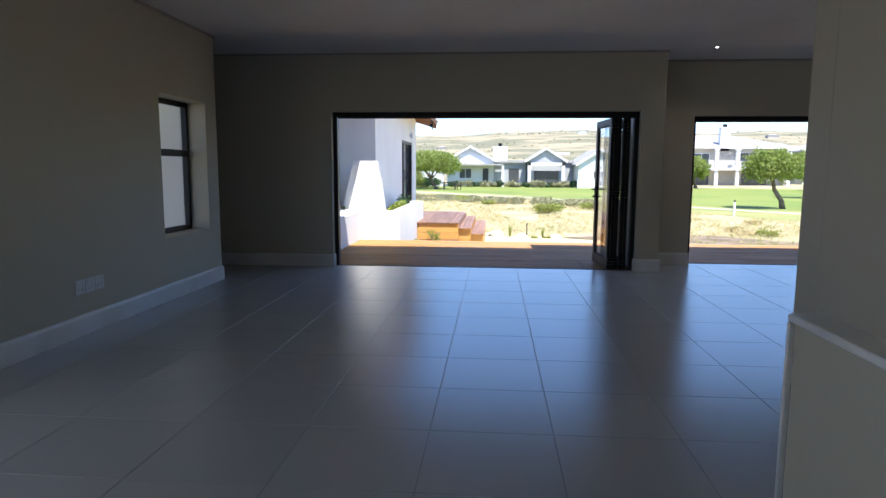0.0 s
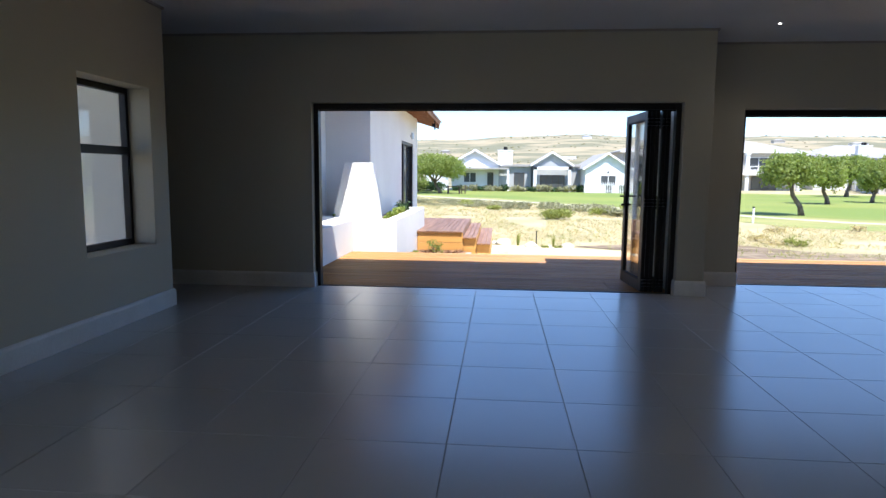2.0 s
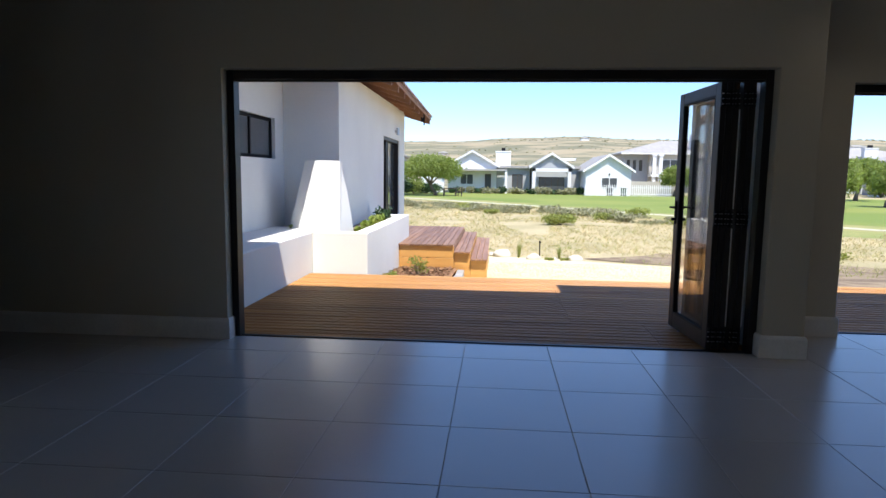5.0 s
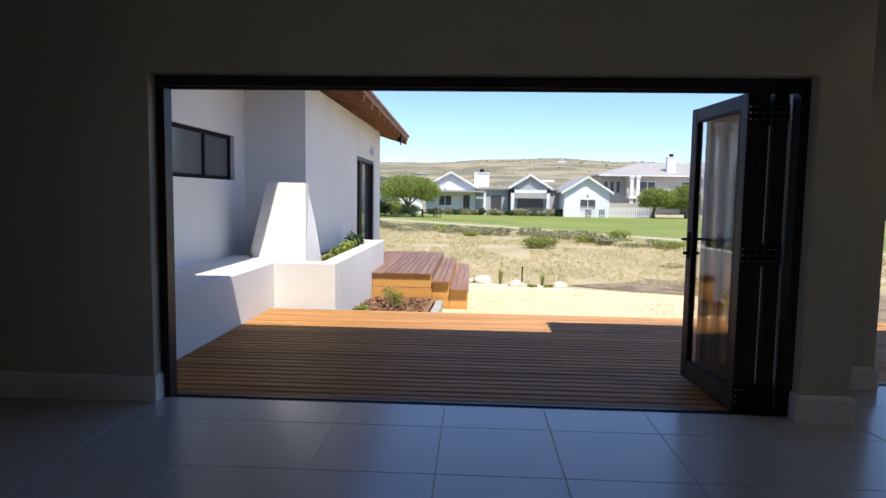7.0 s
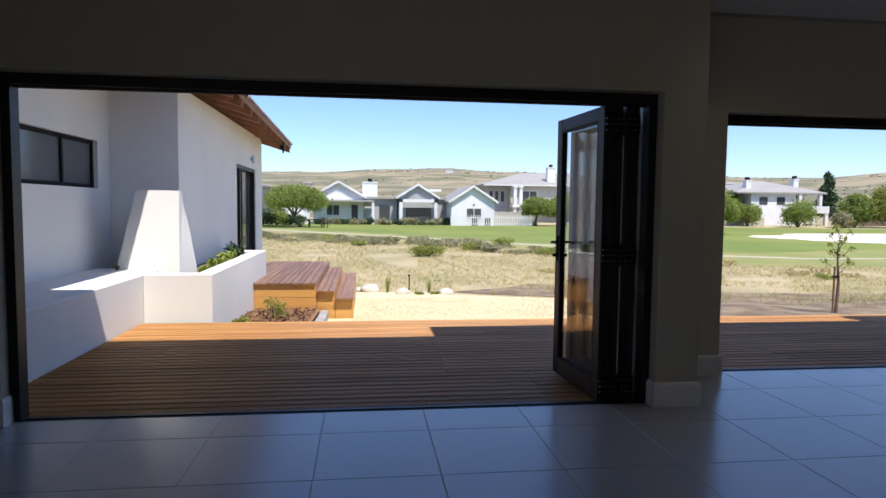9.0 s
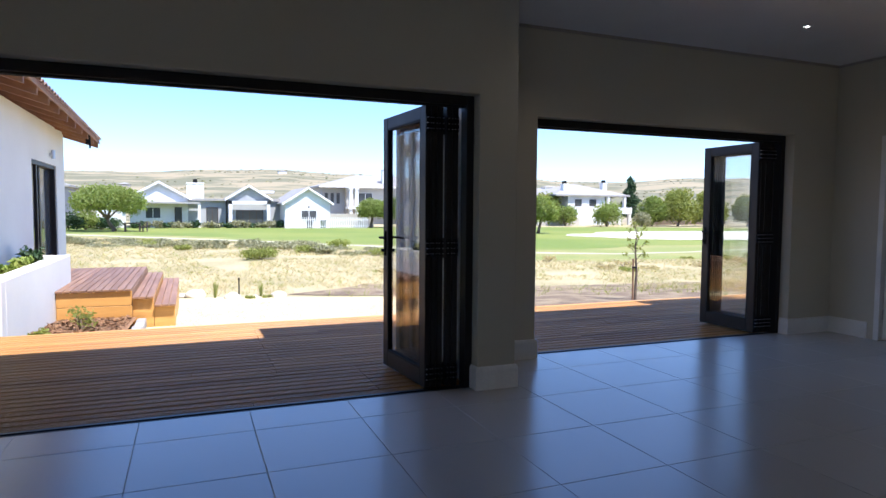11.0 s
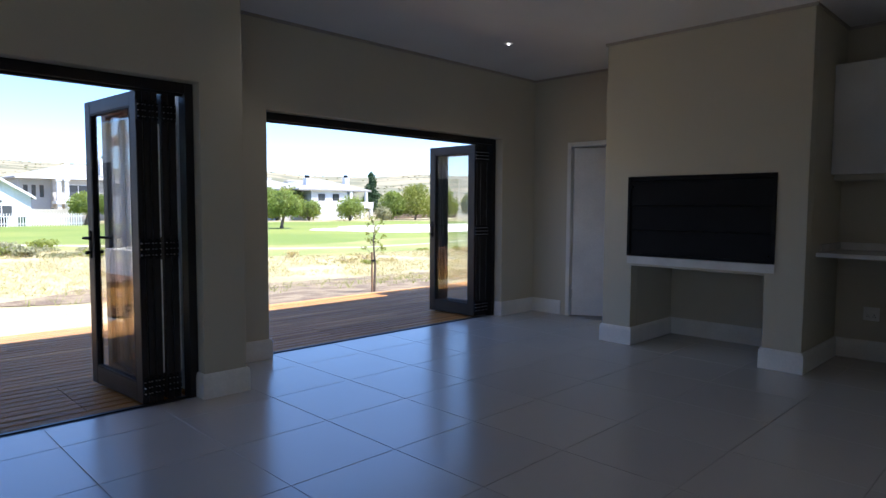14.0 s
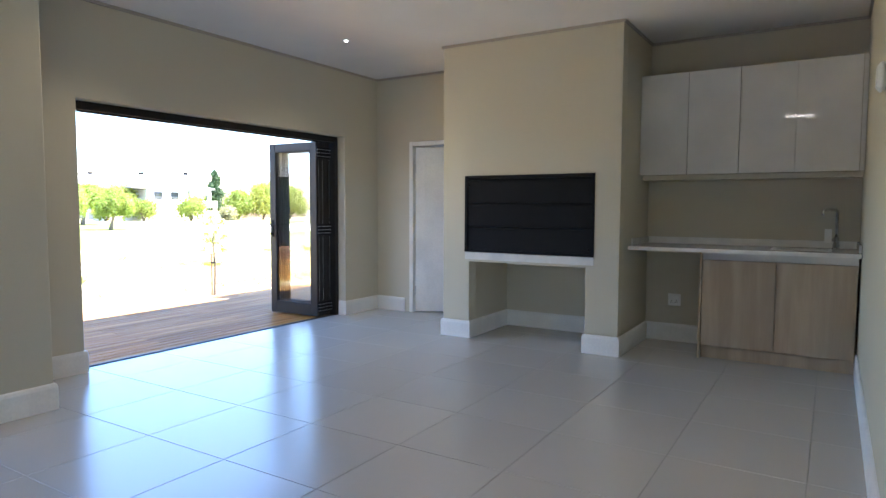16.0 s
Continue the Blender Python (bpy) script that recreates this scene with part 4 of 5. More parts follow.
def socket(at, yaw, modules, label):
    """A surface plate in its own plane: x along the wall, y out of it (negative), z up."""
    s = thing("wall_socket", label, "socket", group="wall sockets")
    for k in range(modules):
        w = 0.115
        x0 = -modules * w / 2 + k * w
        bm = bmesh.new()
        box(bm, x0 + 0.002, x0 + w - 0.002, -0.009, -0.0005, -0.055, 0.055, 0.003)
        pl = part("plate", bm, M_PLASTIC, s)
        for q in (0.02, 0.075):
            part("switch_rocker", boxes((x0 + q, x0 + q + 0.018, -0.0125, -0.009, 0.012, 0.036), bevel=0.001), M_PLASTIC, pl)
        hb_ = bmesh.new()
        for cx in (0.035, 0.078):
            for dx, dz in ((0, -0.008), (-0.008, -0.024), (0.008, -0.024)):
                cyl(hb_, (x0 + cx + dx, -0.0096, dz), (x0 + cx + dx, -0.0088, dz), 0.0036, n=8)
        part("pin_hole", hb_, M_RUBBER, pl)
    s.matrix_basis = pose(*at, 0, 0, yaw)
    return s


socket((-2.80, -3.545, 0.37), 90, 3, "white triple power socket plate on the side wall")
socket((6.398, -2.81, 0.38), -90, 1, "white square power socket plate under the worktop")
ic = thing("intercom", "white rounded wall-mounted handset", "intercom")
part("case", boxes((4.02, 4.14, -4.199, -4.165, 1.77, 1.90), bevel=0.014), M_PLASTIC, ic)
part("front_panel", boxes((4.04, 4.12, -4.1648, -4.160, 1.79, 1.88), bevel=0.001), M_PLASTIC, ic)

# ---- downlight ----
for i, (sx, sy) in enumerate(((4.86, -0.25), (2.86, -0.29), (2.95, -3.4))):
    dl = thing("downlight", "small lit recessed ceiling downlight with a white ring", "ceiling light", group="downlights")
    bm = bmesh.new()
    n = 24
    ring = []
    for r, z in ((0.040, H - 0.001), (0.038, H - 0.006), (0.020, H - 0.006), (0.016, H + 0.0)):
        ring.append([bm.verts.new((sx + r * math.cos(2 * math.pi * k / n), sy + r * math.sin(2 * math.pi * k / n), z)) for k in range(n)])
    for u, v in zip(ring, ring[1:]):
        for k in range(n):
            bm.faces.new((u[k], u[(k + 1) % n], v[(k + 1) % n], v[k]))
    part("trim_ring", bm, M_PLASTIC, dl, smooth=True)
    part("lamp_lens", cyl(bmesh.new(), (sx, sy, H - 0.011), (sx, sy, H - 0.001), 0.010, n=20), M_LAMP, dl)
strip = thing("ceiling_light", "slim lit strip light fixed to the ceiling", "ceiling light")
part("housing", boxes((0.27, 0.33, -3.70, -3.30, H - 0.045, H - 0.001), bevel=0.004), M_PLASTIC, strip)
part("diffuser", boxes((0.275, 0.325, -3.69, -3.31, H - 0.058, H - 0.0455), bevel=0.003), M_DIFFUSER, strip, "glowing white diffuser")

# ---- plants ----
def leaves_mesh(name, blobs, count, size, material, seed, shell=0.55, flat=0.0):
    """Many small leaf cards spread through ellipsoids (cx, cy, cz, rx, ry, rz), thicker towards their skins, with gaps."""
    r = np.random.default_rng(seed)
    b = np.array(blobs, float)
    vol = (b[:, 3] * b[:, 4] * b[:, 5]) ** (2 / 3)
    pick = r.choice(len(b), count, p=vol / vol.sum())
    d = r.normal(size=(count, 3))
    d /= np.linalg.norm(d, axis=1)[:, None]
    rad = (shell + (1 - shell) * r.random(count)) * (0.88 + 0.24 * r.random(count))
    bump = 1 + 0.16 * np.sin(d[:, 0] * 7 + pick) * np.sin(d[:, 1] * 6 + 2 * pick) + 0.10 * np.sin(d[:, 2] * 11 + pick)
    c = b[pick, :3] + d * (rad * bump)[:, None] * b[pick, 3:]
    n = d * 0.7 + r.normal(size=(count, 3)) * 0.6
    n[:, 2] += flat
    n /= np.linalg.norm(n, axis=1)[:, None]
    u = np.cross(n, r.normal(size=(count, 3)))
    u /= np.linalg.norm(u, axis=1)[:, None]
    v = np.cross(n, u)
    s = size * (0.6 + 0.8 * r.random(count))[:, None]
    bend = n * s * 0.18
    pts = np.stack([c - u * s, c - v * s * 0.55 + bend, c + u * s, c + v * s * 0.55 + bend], 1).reshape(-1, 3)
    me = bpy.data.meshes.new(name)
    me.from_pydata(pts.tolist(), [], np.arange(count * 4).reshape(-1, 4).tolist())
    me.materials.append(material)
    return me


def tree(name, at, height, spread, lean, seed, label, leaf=None, count=4200, trunk_h=0.42, size=0.13, r0=0.17, low=0.54, thick=0.24):
    """A leaning trunk that forks into limbs, under an uneven spreading crown."""
    rg = random.Random(seed)
    gz = ground_z(at[0], at[1])
    t = thing(name, label, "tree", (at[0], at[1], gz - 0.03))
    th = height * trunk_h
    bm = bmesh.new()
    pts = [(0, 0, 0), (lean * 0.15, 0.02, th * 0.3), (lean * 0.75, 0.08, th * 0.65), (lean, 0, th)]
    tube(bm, pts, [r0 * 1.35, r0, r0 * 0.85, r0 * 0.75], 10)
    blobs = []
    k = 8
    for i in range(k):
        a = 2 * math.pi * (i + 0.4 * rg.random()) / k
        rr = spread * (0.38 + 0.2 * rg.random())
        top = (lean + rr * math.cos(a), rr * math.sin(a), height * (low + 0.16 * rg.random()))
        mid = (lean + rr * 0.45 * math.cos(a + 0.3), rr * 0.45 * math.sin(a + 0.3), (th + top[2]) / 2 + 0.1 * rg.random())
        tube(bm, [(lean, 0, th - 0.06), mid, top], [r0 * 0.55, r0 * 0.33, r0 * 0.1], 6)
        s = spread * (0.30 + 0.12 * rg.random())
        blobs.append((top[0], top[1], top[2] - 0.02 * height, s, s, height * thick * (0.9 + 0.3 * rg.random())))
    for i in range(4):
        a = 2 * math.pi * (i + rg.random()) / 4
        s = spread * (0.3 + 0.1 * rg.random())
        blobs.append((lean + spread * 0.22 * math.cos(a), spread * 0.22 * math.sin(a), height * (0.76 + 0.06 * rg.random()), s, s, height * 0.18))
    part("trunk", bm, M_BARK, t, smooth=True)
    cr = new("crown", leaves_mesh("crown", blobs, count, size, leaf or M_LEAF, seed))
    cr.parent = t
    return t


def bush(name, at, r, h, seed, label, leaf, count=700, size=0.07, category="bush"):
    rg = random.Random(seed)
    t = thing(name, label, category, (at[0], at[1], ground_z(at[0], at[1]) - 0.02 if len(at) < 3 else at[2]))
    blobs = [(r * 0.5 * math.cos(a), r * 0.5 * math.sin(a), h * (0.42 + 0.2 * rg.random()), r * (0.5 + 0.2 * rg.random()), r * 0.55, h * 0.45) for a in [i * 1.26 + rg.random() for i in range(5)]]
    bm = bmesh.new()
    for i in range(5):
        a = i * 1.26 + rg.random()
        tube(bm, [(0, 0, 0), (r * 0.25 * math.cos(a), r * 0.25 * math.sin(a), h * 0.3), (r * 0.5 * math.cos(a), r * 0.5 * math.sin(a), h * 0.6)], [0.03 * h + 0.004, 0.02 * h + 0.003, 0.004], 5)
    part("stem", bm, M_BARK, t)
    f = new("foliage", leaves_mesh("foliage", blobs, count, size, leaf, seed, shell=0.2))
    f.parent = t
    return t


tree("tree", (-5.5, 55.0), 4.0, 3.6, -0.5, 21, "broad green spreading tree by a garden table", count=11000, size=0.10, trunk_h=0.28)
tree("tree", (15.45, 26.4), 3.2, 1.72, -0.6, 22, "green round-topped tree on a leaning bare trunk", count=9000, size=0.075, trunk_h=0.5, r0=0.12, low=0.64, thick=0.2)
tree("tree", (23.6, 40.4), 3.6, 1.9, -0.4, 23, "green spreading tree with a forked trunk", count=8000, size=0.09, trunk_h=0.4, r0=0.14)
tree("tree", (28.6, 44.0), 3.3, 1.7, 0.3, 24, "green spreading tree on the fairway", count=8000, size=0.09, trunk_h=0.4, r0=0.13)
tree("tree", (18.9, 63.5), 3.3, 2.6, 0.2, 25, "low dark green spreading tree", count=7000, size=0.115, trunk_h=0.4)
tree("tree", (22.7, 64.5), 3.6, 2.4, -0.3, 26, "low green spreading tree beside a house", count=7000, size=0.115, trunk_h=0.4)
tree("tree", (34.0, 58.0), 4.2, 2.8, 0.4, 27, "green tree in front of distant houses", count=7000, size=0.12)
tree("tree", (46.0, 72.0), 4.6, 2.8, 0.2, 28, "pale green airy tree", leaf=M_LEAFYEL, count=2600, size=0.2, trunk_h=0.3)
for i, (x, y, h, w) in enumerate(((60.5, 62.0, 5.2, 3.4), (64.5, 61.0, 4.8, 3.2), (57.0, 63.0, 4.2, 2.4), (69.0, 58.5, 4.4, 3.0))):
    tree("tree", (x, y), h, w, 0.2, 30 + i, "dense yellow-green tree in a garden row", leaf=M_LEAFYEL if i != 2 else M_LEAF, count=7000, size=0.13, trunk_h=0.12, low=0.40, thick=0.30)
# dark conifer
con = thing("conifer", "tall dark green conifer beside a villa", "tree", (60.6, 72.0, ground_z(60.6, 72)))
part("trunk", tube(bmesh.new(), [(0, 0, 0), (0, 0, 3.5), (0.1, 0, 6.4)], [0.2, 0.14, 0.03], 8), M_BARK, con)
rg = random.Random(9)
blobs = [(0.22 * (rg.random() - 0.5) * (8 - z), 0.4 * (rg.random() - 0.5), z, 0.35 + (7.0 - z) * 0.22, 0.35 + (7.0 - z) * 0.22, 0.6) for z in (1.6, 2.2, 2.8, 3.4, 4.0, 4.6, 5.1, 5.6, 6.1, 6.5)]
f = new("crown", leaves_mesh("crown", blobs, 7000, 0.14, M_LEAFDARK, 9, shell=0.3))
f.parent = con
for i, (x, y, r, h, lf) in enumerate(((50.6, 64.0, 2.2, 3.3, M_LEAF), (46.2, 67.0, 1.6, 2.9, M_LEAF), (55.0, 62.5, 1.3, 2.0, M_LEAFGREY), (43.2, 70, 1.5, 2.4, M_LEAF))):
    bush("bush", (x, y), r, h, 50 + i, "large rounded garden bush before a villa", lf, 3600, 0.13)
# shrubs of the veld
for i, (x, y, r_, h) in enumerate(((-9.6, 58.0, 1.6, 1.7), (-8.2, 59.5, 1.3, 1.5), (-7.0, 60.5, 1.5, 1.2), (-11.0, 57.0, 1.4, 1.3))):
    bush("bush", (x, y), r_, h, 55 + i, "dark green garden shrub under a spreading tree", M_LEAF if i % 2 else M_LEAFDARK, 1800, 0.11)
bush("bush", (2.8, 21.3), 0.8, 0.5, 61, "low yellow-green veld bush", M_LEAFYEL, 2400, 0.04)
bush("bush", (-1.0, 12.2), 0.45, 0.55, 62, "small yellow-green bush behind the platform", M_LEAFYEL, 700, 0.05)
rg = random.Random(70)
for i in range(52):
    s = i / 51
    x = -11 + 19.5 * s + rg.uniform(-0.8, 0.8)
    y = 45.0 - 16.6 * s + rg.uniform(-8.0, -0.8)
    bush("bush", (x, y), rg.uniform(0.35, 1.2), rg.uniform(0.12, 0.44), 100 + i, "grey-green scrubby veld bush", M_LEAFGREY if rg.random() < 0.85 else M_LEAFYEL, 520, 0.06)
for i in range(18):
    bush("bush", (rg.uniform(5, 24), rg.uniform(10.5, 17)), rg.uniform(0.2, 0.5), rg.uniform(0.12, 0.32), 200 + i, "small dry veld bush", M_STRAW if i % 3 else M_LEAFYEL, 220, 0.04)
# garden hedge along the far houses
for i in range(17):
    bush("hedge_plant", (-4.5 + i * 0.92 + rg.uniform(-0.2, 0.2), 64.3 + rg.uniform(-0.4, 0.4)), rg.uniform(0.55, 0.85), rg.uniform(0.5, 0.95), 300 + i, "dark green garden hedge plant", M_LEAFGREY if i % 3 else M_LEAFDARK, 380, 0.12, "hedge")


# young staked tree by the deck
def young_tree(at, h, seed):
    rg = random.Random(seed)
    t = thing("young_tree", "thin young tree tied to a stake", "tree", (at[0], at[1], ground_z(*at) - 0.02))
    bm = tube(bmesh.new(), [(0, 0, 0), (0.02, 0, h * 0.4), (-0.01, 0.02, h * 0.75), (0.03, 0, h)], [0.030, 0.024, 0.013, 0.003], 7)
    blobs = []
    for i in range(13):
        z = h * (0.52 + 0.46 * i / 12)
        a = i * 2.4
        L = 0.20 * (1 - 0.3 * i / 12)
        tip = (L * math.cos(a), L * math.sin(a), z + 0.12)
        tube(bm, [(0, 0, z - 0.05), (tip[0] * 0.5, tip[1] * 0.5, z + 0.03), tip], [0.007, 0.005, 0.002], 5)
        blobs.append((*tip, 0.09, 0.09, 0.08))
    part("trunk", bm, M_BARK, t)
    part("stake", cyl(bmesh.new(), (-0.06, 0, 0), (-0.06, 0, h * 0.58), 0.018, n=8), M_STEPBOARD, t)
    part("tie", cyl(bmesh.new(), (-0.03, 0, h * 0.45), (-0.03, 0, h * 0.45 + 0.03), 0.05, n=10), M_RUBBER, t)
    f = new("foliage", leaves_mesh("foliage", blobs, 260, 0.027, M_LEAFYEL, seed, shell=0.1))
    f.parent = t


young_tree((8.23, 5.89), 1.43, 5)
# mulch bed, kerb and small plants beside the platform
sheet("mulch_bed", [(-1.40, 3.25), (-0.42, 3.25), (-0.42, 5.9), (-1.40, 5.9)], 0.17, M_MULCH, "red-brown bark mulch bed", "mulch", 0.6)
r = np.random.default_rng(3)
n = 1500
c = np.column_stack([r.uniform(-1.38, -0.48, n), r.uniform(3.3, 5.85, n), np.zeros(n)])
c[:, 2] = [ground_z(x, y) + 0.175 + 0.02 * r.random() for x, y, _ in c]
u = r.normal(size=(n, 3)); u[:, 2] *= 0.3
u /= np.linalg.norm(u, axis=1)[:, None]
v = np.cross(u, r.normal(size=(n, 3)) * 0.4 + np.array([0, 0, 1.0]))
v /= np.linalg.norm(v, axis=1)[:, None]
L, Wd = r.uniform(0.02, 0.05, (n, 1)), r.uniform(0.008, 0.018, (n, 1))
pts = np.stack([c - u * L - v * Wd, c + u * L - v * Wd, c + u * L + v * Wd, c - u * L + v * Wd], 1).reshape(-1, 3)
me = bpy.data.meshes.new("bark_chips")
me.from_pydata(pts.tolist(), [], np.arange(n * 4).reshape(-1, 4).tolist())
me.materials.append(M_MULCH)
tagged(new("bark_chips", me), "loose red-brown bark chips on the bed", "mulch", kind="stuff")
kerb = thing("garden_edging", "pale stone edging beside the gravel", "edging", kind="structure")
for k in range(3):
    part("edging_stone", boxes((-0.42, -0.30, 3.3 + k * 0.86, 4.15 + k * 0.86, -0.6, -0.25 - 0.04 * k), bevel=0.01), M_EDGING, kerb)
bush("plant", (-0.92, 4.55, -0.26), 0.17, 0.36, 401, "small leafy green plant in the mulch", M_LEAFYEL, 170, 0.024, "plant")
bush("plant", (-1.2, 3.8, -0.22), 0.10, 0.16, 402, "small reddish plant in the mulch", M_LEAFYEL, 160, 0.03, "plant")
for i, (x, y, r_, h) in enumerate(((-1.74, 4.4, 0.09, 0.08), (-1.78, 5.1, 0.12, 0.13), (-1.75, 5.6, 0.13, 0.15), (-1.8, 6.05, 0.13, 0.17), (-1.8, 6.6, 0.17, 0.27), (-2.56, 3.74, 0.03, 0.07))):
    bush("plant", (x, y, 0.40 if i < 5 else 0.49), r_, h, 410 + i, "bright green succulent in the planter", M_SUCC if i != 4 else M_LEAFDARK, 220 if i < 5 else 40, 0.035 if i < 5 else 0.014, "plant")


# rocks along the gravel
def rock(at, sx, sy, sz, seed):
    bm = bmesh.new()
    bmesh.ops.create_icosphere(bm, subdivisions=3, radius=1.0)
    for v in bm.verts:
        p = v.co.normalized()
        k = 1 + 0.22 * noise.noise(p * 1.6 + Vector((seed, 0, 0))) + 0.07 * noise.noise(p * 5 + Vector((0, seed, 0)))
        v.co = Vector((p.x * sx * k, p.y * sy * k, max(-0.3, p.z) * sz * k))
    ob = part("rock", bm, M_ROCK, smooth=True)
    ob.location = (at[0], at[1], ground_z(*at) + sz * 0.25)
    return tagged(ob, "pale rounded garden rock at the gravel edge", "rock", group="garden rocks")


for i, (x, y, s) in enumerate(((0.40, 10.75, 0.20), (1.12, 10.3, 0.15), (2.08, 10.25, 0.15), (1.6, 10.35, 0.07), (0.12, 10.9, 0.10))):
    rock((x, y), s * 1.15, s * 0.9, s * 0.75, i * 3.7)
def tuft(at, h, seed):
    """A fan of thin arching blades from one crown."""
    rg = random.Random(seed)
    t = thing("grass_tuft", "thin upright pale green grass tuft among the rocks", "plant", (at[0], at[1], ground_z(*at)), group="grass tufts")
    bm = bmesh.new()
    for _ in range(46):
        a, out, hh = rg.uniform(0, math.tau), rg.uniform(0.02, 0.16), h * rg.uniform(0.55, 1.0)
        d, w = Vector((math.cos(a), math.sin(a), 0)), Vector((-math.sin(a), math.cos(a), 0)) * 0.005
        p0, p1, p2 = d * 0.02, d * (0.02 + out * 0.35) + Vector((0, 0, hh * 0.6)), d * (0.02 + out) + Vector((0, 0, hh))
        va = [bm.verts.new(p) for p in (p0 - w, p0 + w, p1 + w * 0.8, p1 - w * 0.8, p2)]
        bm.faces.new((va[0], va[1], va[2], va[3]))
        bm.faces.new((va[3], va[2], va[4]))
    part("blades", bm, M_LEAFYEL, t)


for i, (x, y) in enumerate(((0.78, 10.55), (1.75, 10.6), (-0.2, 11.2), (-1.05, 12.0))):
    tuft((x, y), 0.5 if i == 0 else 0.36, 430 + i)
for i, (x, y) in enumerate(((1.48, 10.2), (1.85, 10.22))):
    bush("plant", (x, y), 0.13, 0.10, 436 + i, "low yellow-flowered plant at the gravel edge", M_LEAFYEL, 140, 0.03, "plant")
for x, y in ((1.28, 10.6), (5.0, 9.6)):
    sp = part("garden_peg", cyl(cyl(bmesh.new(), (0, 0, 0), (0, 0, 0.40), 0.014, n=8), (0, 0, 0.38), (0, 0, 0.42), 0.022, n=8), M_DARKMETAL)
    sp.location = (x, y, ground_z(x, y))
    tagged(sp, "short black irrigation peg in the soil", "peg", group="pegs")
pole = thing("marker_post", "white golf marker post with a black cap", "post", (10.9, 20.7, ground_z(10.9, 20.7)))
part("shaft", cyl(bmesh.new(), (0, 0, 0), (0, 0, 0.62), 0.045), M_WHITE, pole)
part("cap", cyl(bmesh.new(), (0, 0, 0.62), (0, 0, 0.70), 0.046), M_RUBBER, pole)

# garden table set
tb = thing("picnic_table", "dark timber outdoor table with an attached seat", "table", (-4.0, 54.5, ground_z(-4, 54.5)))
part("tabletop", boxes((-0.75, 0.55, -0.4, 0.4, 0.68, 0.76), bevel=0.01), M_WOODDARK, tb)
for x in (-0.65, 0.45):
    part("leg", boxes((x - 0.06, x + 0.06, -0.35, 0.35, 0.0, 0.68)), M_WOODDARK, tb)
part("seat", boxes((0.62, 1.05, -0.4, 0.4, 0.40, 0.46), (0.98, 1.05, -0.4, 0.4, 0.46, 0.85), (0.64, 0.70, -0.38, 0.38, 0.0, 0.40), (0.97, 1.03, -0.38, 0.38, 0.0, 0.40)), M_WOODDARK, tb)

# dry grass over the veld: single blades in tufts, thinner with distance
def grass(name, count, region, hmin, hmax, width, material, seed, label, keep=None):
    r = np.random.default_rng(seed)
    x0, x1, y0, y1, power = region
    y = y0 + (y1 - y0) * r.random(count) ** power
    x = x0 + (x1 - x0) * r.random(count)
    ok = np.array([bool(keep(a, b)) for a, b in zip(x, y)]) if keep else np.ones(count, bool)
    x, y = x[ok], y[ok]
    n = len(x)
    bl = 5
    z = np.array([ground_z(a, b) for a, b in zip(x, y)])
    base = np.repeat(np.column_stack([x, y, z]), bl, 0) + np.column_stack([r.normal(0, 0.05, n * bl), r.normal(0, 0.05, n * bl), np.zeros(n * bl)])
    h = r.uniform(hmin, hmax, (n * bl, 1))
    a = r.uniform(0, 2 * np.pi, n * bl)
    side = np.column_stack([np.cos(a), np.sin(a), np.zeros(n * bl)]) * width * (1 + 0.02 * np.abs(base[:, 1:2]))
    lean = np.column_stack([r.normal(0, 0.8, n * bl), r.normal(0, 0.8, n * bl), np.ones(n * bl)])
    tip = base + lean * h
    pts = np.stack([base - side, base + side, tip], 1).reshape(-1, 3)
    me = bpy.data.meshes.new(name)
    me.from_pydata(pts.tolist(), [], np.arange(n * bl * 3).reshape(-1, 3).tolist())
    me.materials.append(material)
    return tagged(new(name, me), label, "grass", kind="stuff")


def on_veld(x, y):
    side = y < np.interp(x, (-18, -6, 2.4, 8.5, 10.4, 13, 20, 40), (52, 44, 36, 25, 20.7, 17, 16.3, 15))
    clear = y > 10.9 - 0.55 * max(0.0, x - 2.2) + (1.2 if 2.5 < x < 12 else 0) or x > 12 and y > 6.5
    return side and clear and noise.noise((x * 0.35, y * 0.35, 4)) > -0.28


grass("dry_grass", 52000, (-9, 30, 6, 44, 1.35), 0.03, 0.12, 0.0045, M_STRAW, 81, "dry straw-yellow veld grass", on_veld)
grass("seed_heads", 1100, (-8, 26, 7, 40, 1.3), 0.16, 0.34, 0.0028, M_STRAW, 84, "tall pale seed heads standing over the veld", on_veld)
grass("green_weeds", 6500, (-9, 30, 6, 40, 1.3), 0.04, 0.13, 0.006, M_LEAFYEL, 82, "low green weeds among the dry grass", on_veld)
grass("bed_weeds", 620, (3, 20, 4.5, 11.5, 1.0), 0.04, 0.22, 0.006, M_LEAFYEL, 83, "sparse green weeds on the soil bed", lambda x, y: y > 9.4 - 0.6 * (x - 4) and y < 12.5 - 0.3 * x)


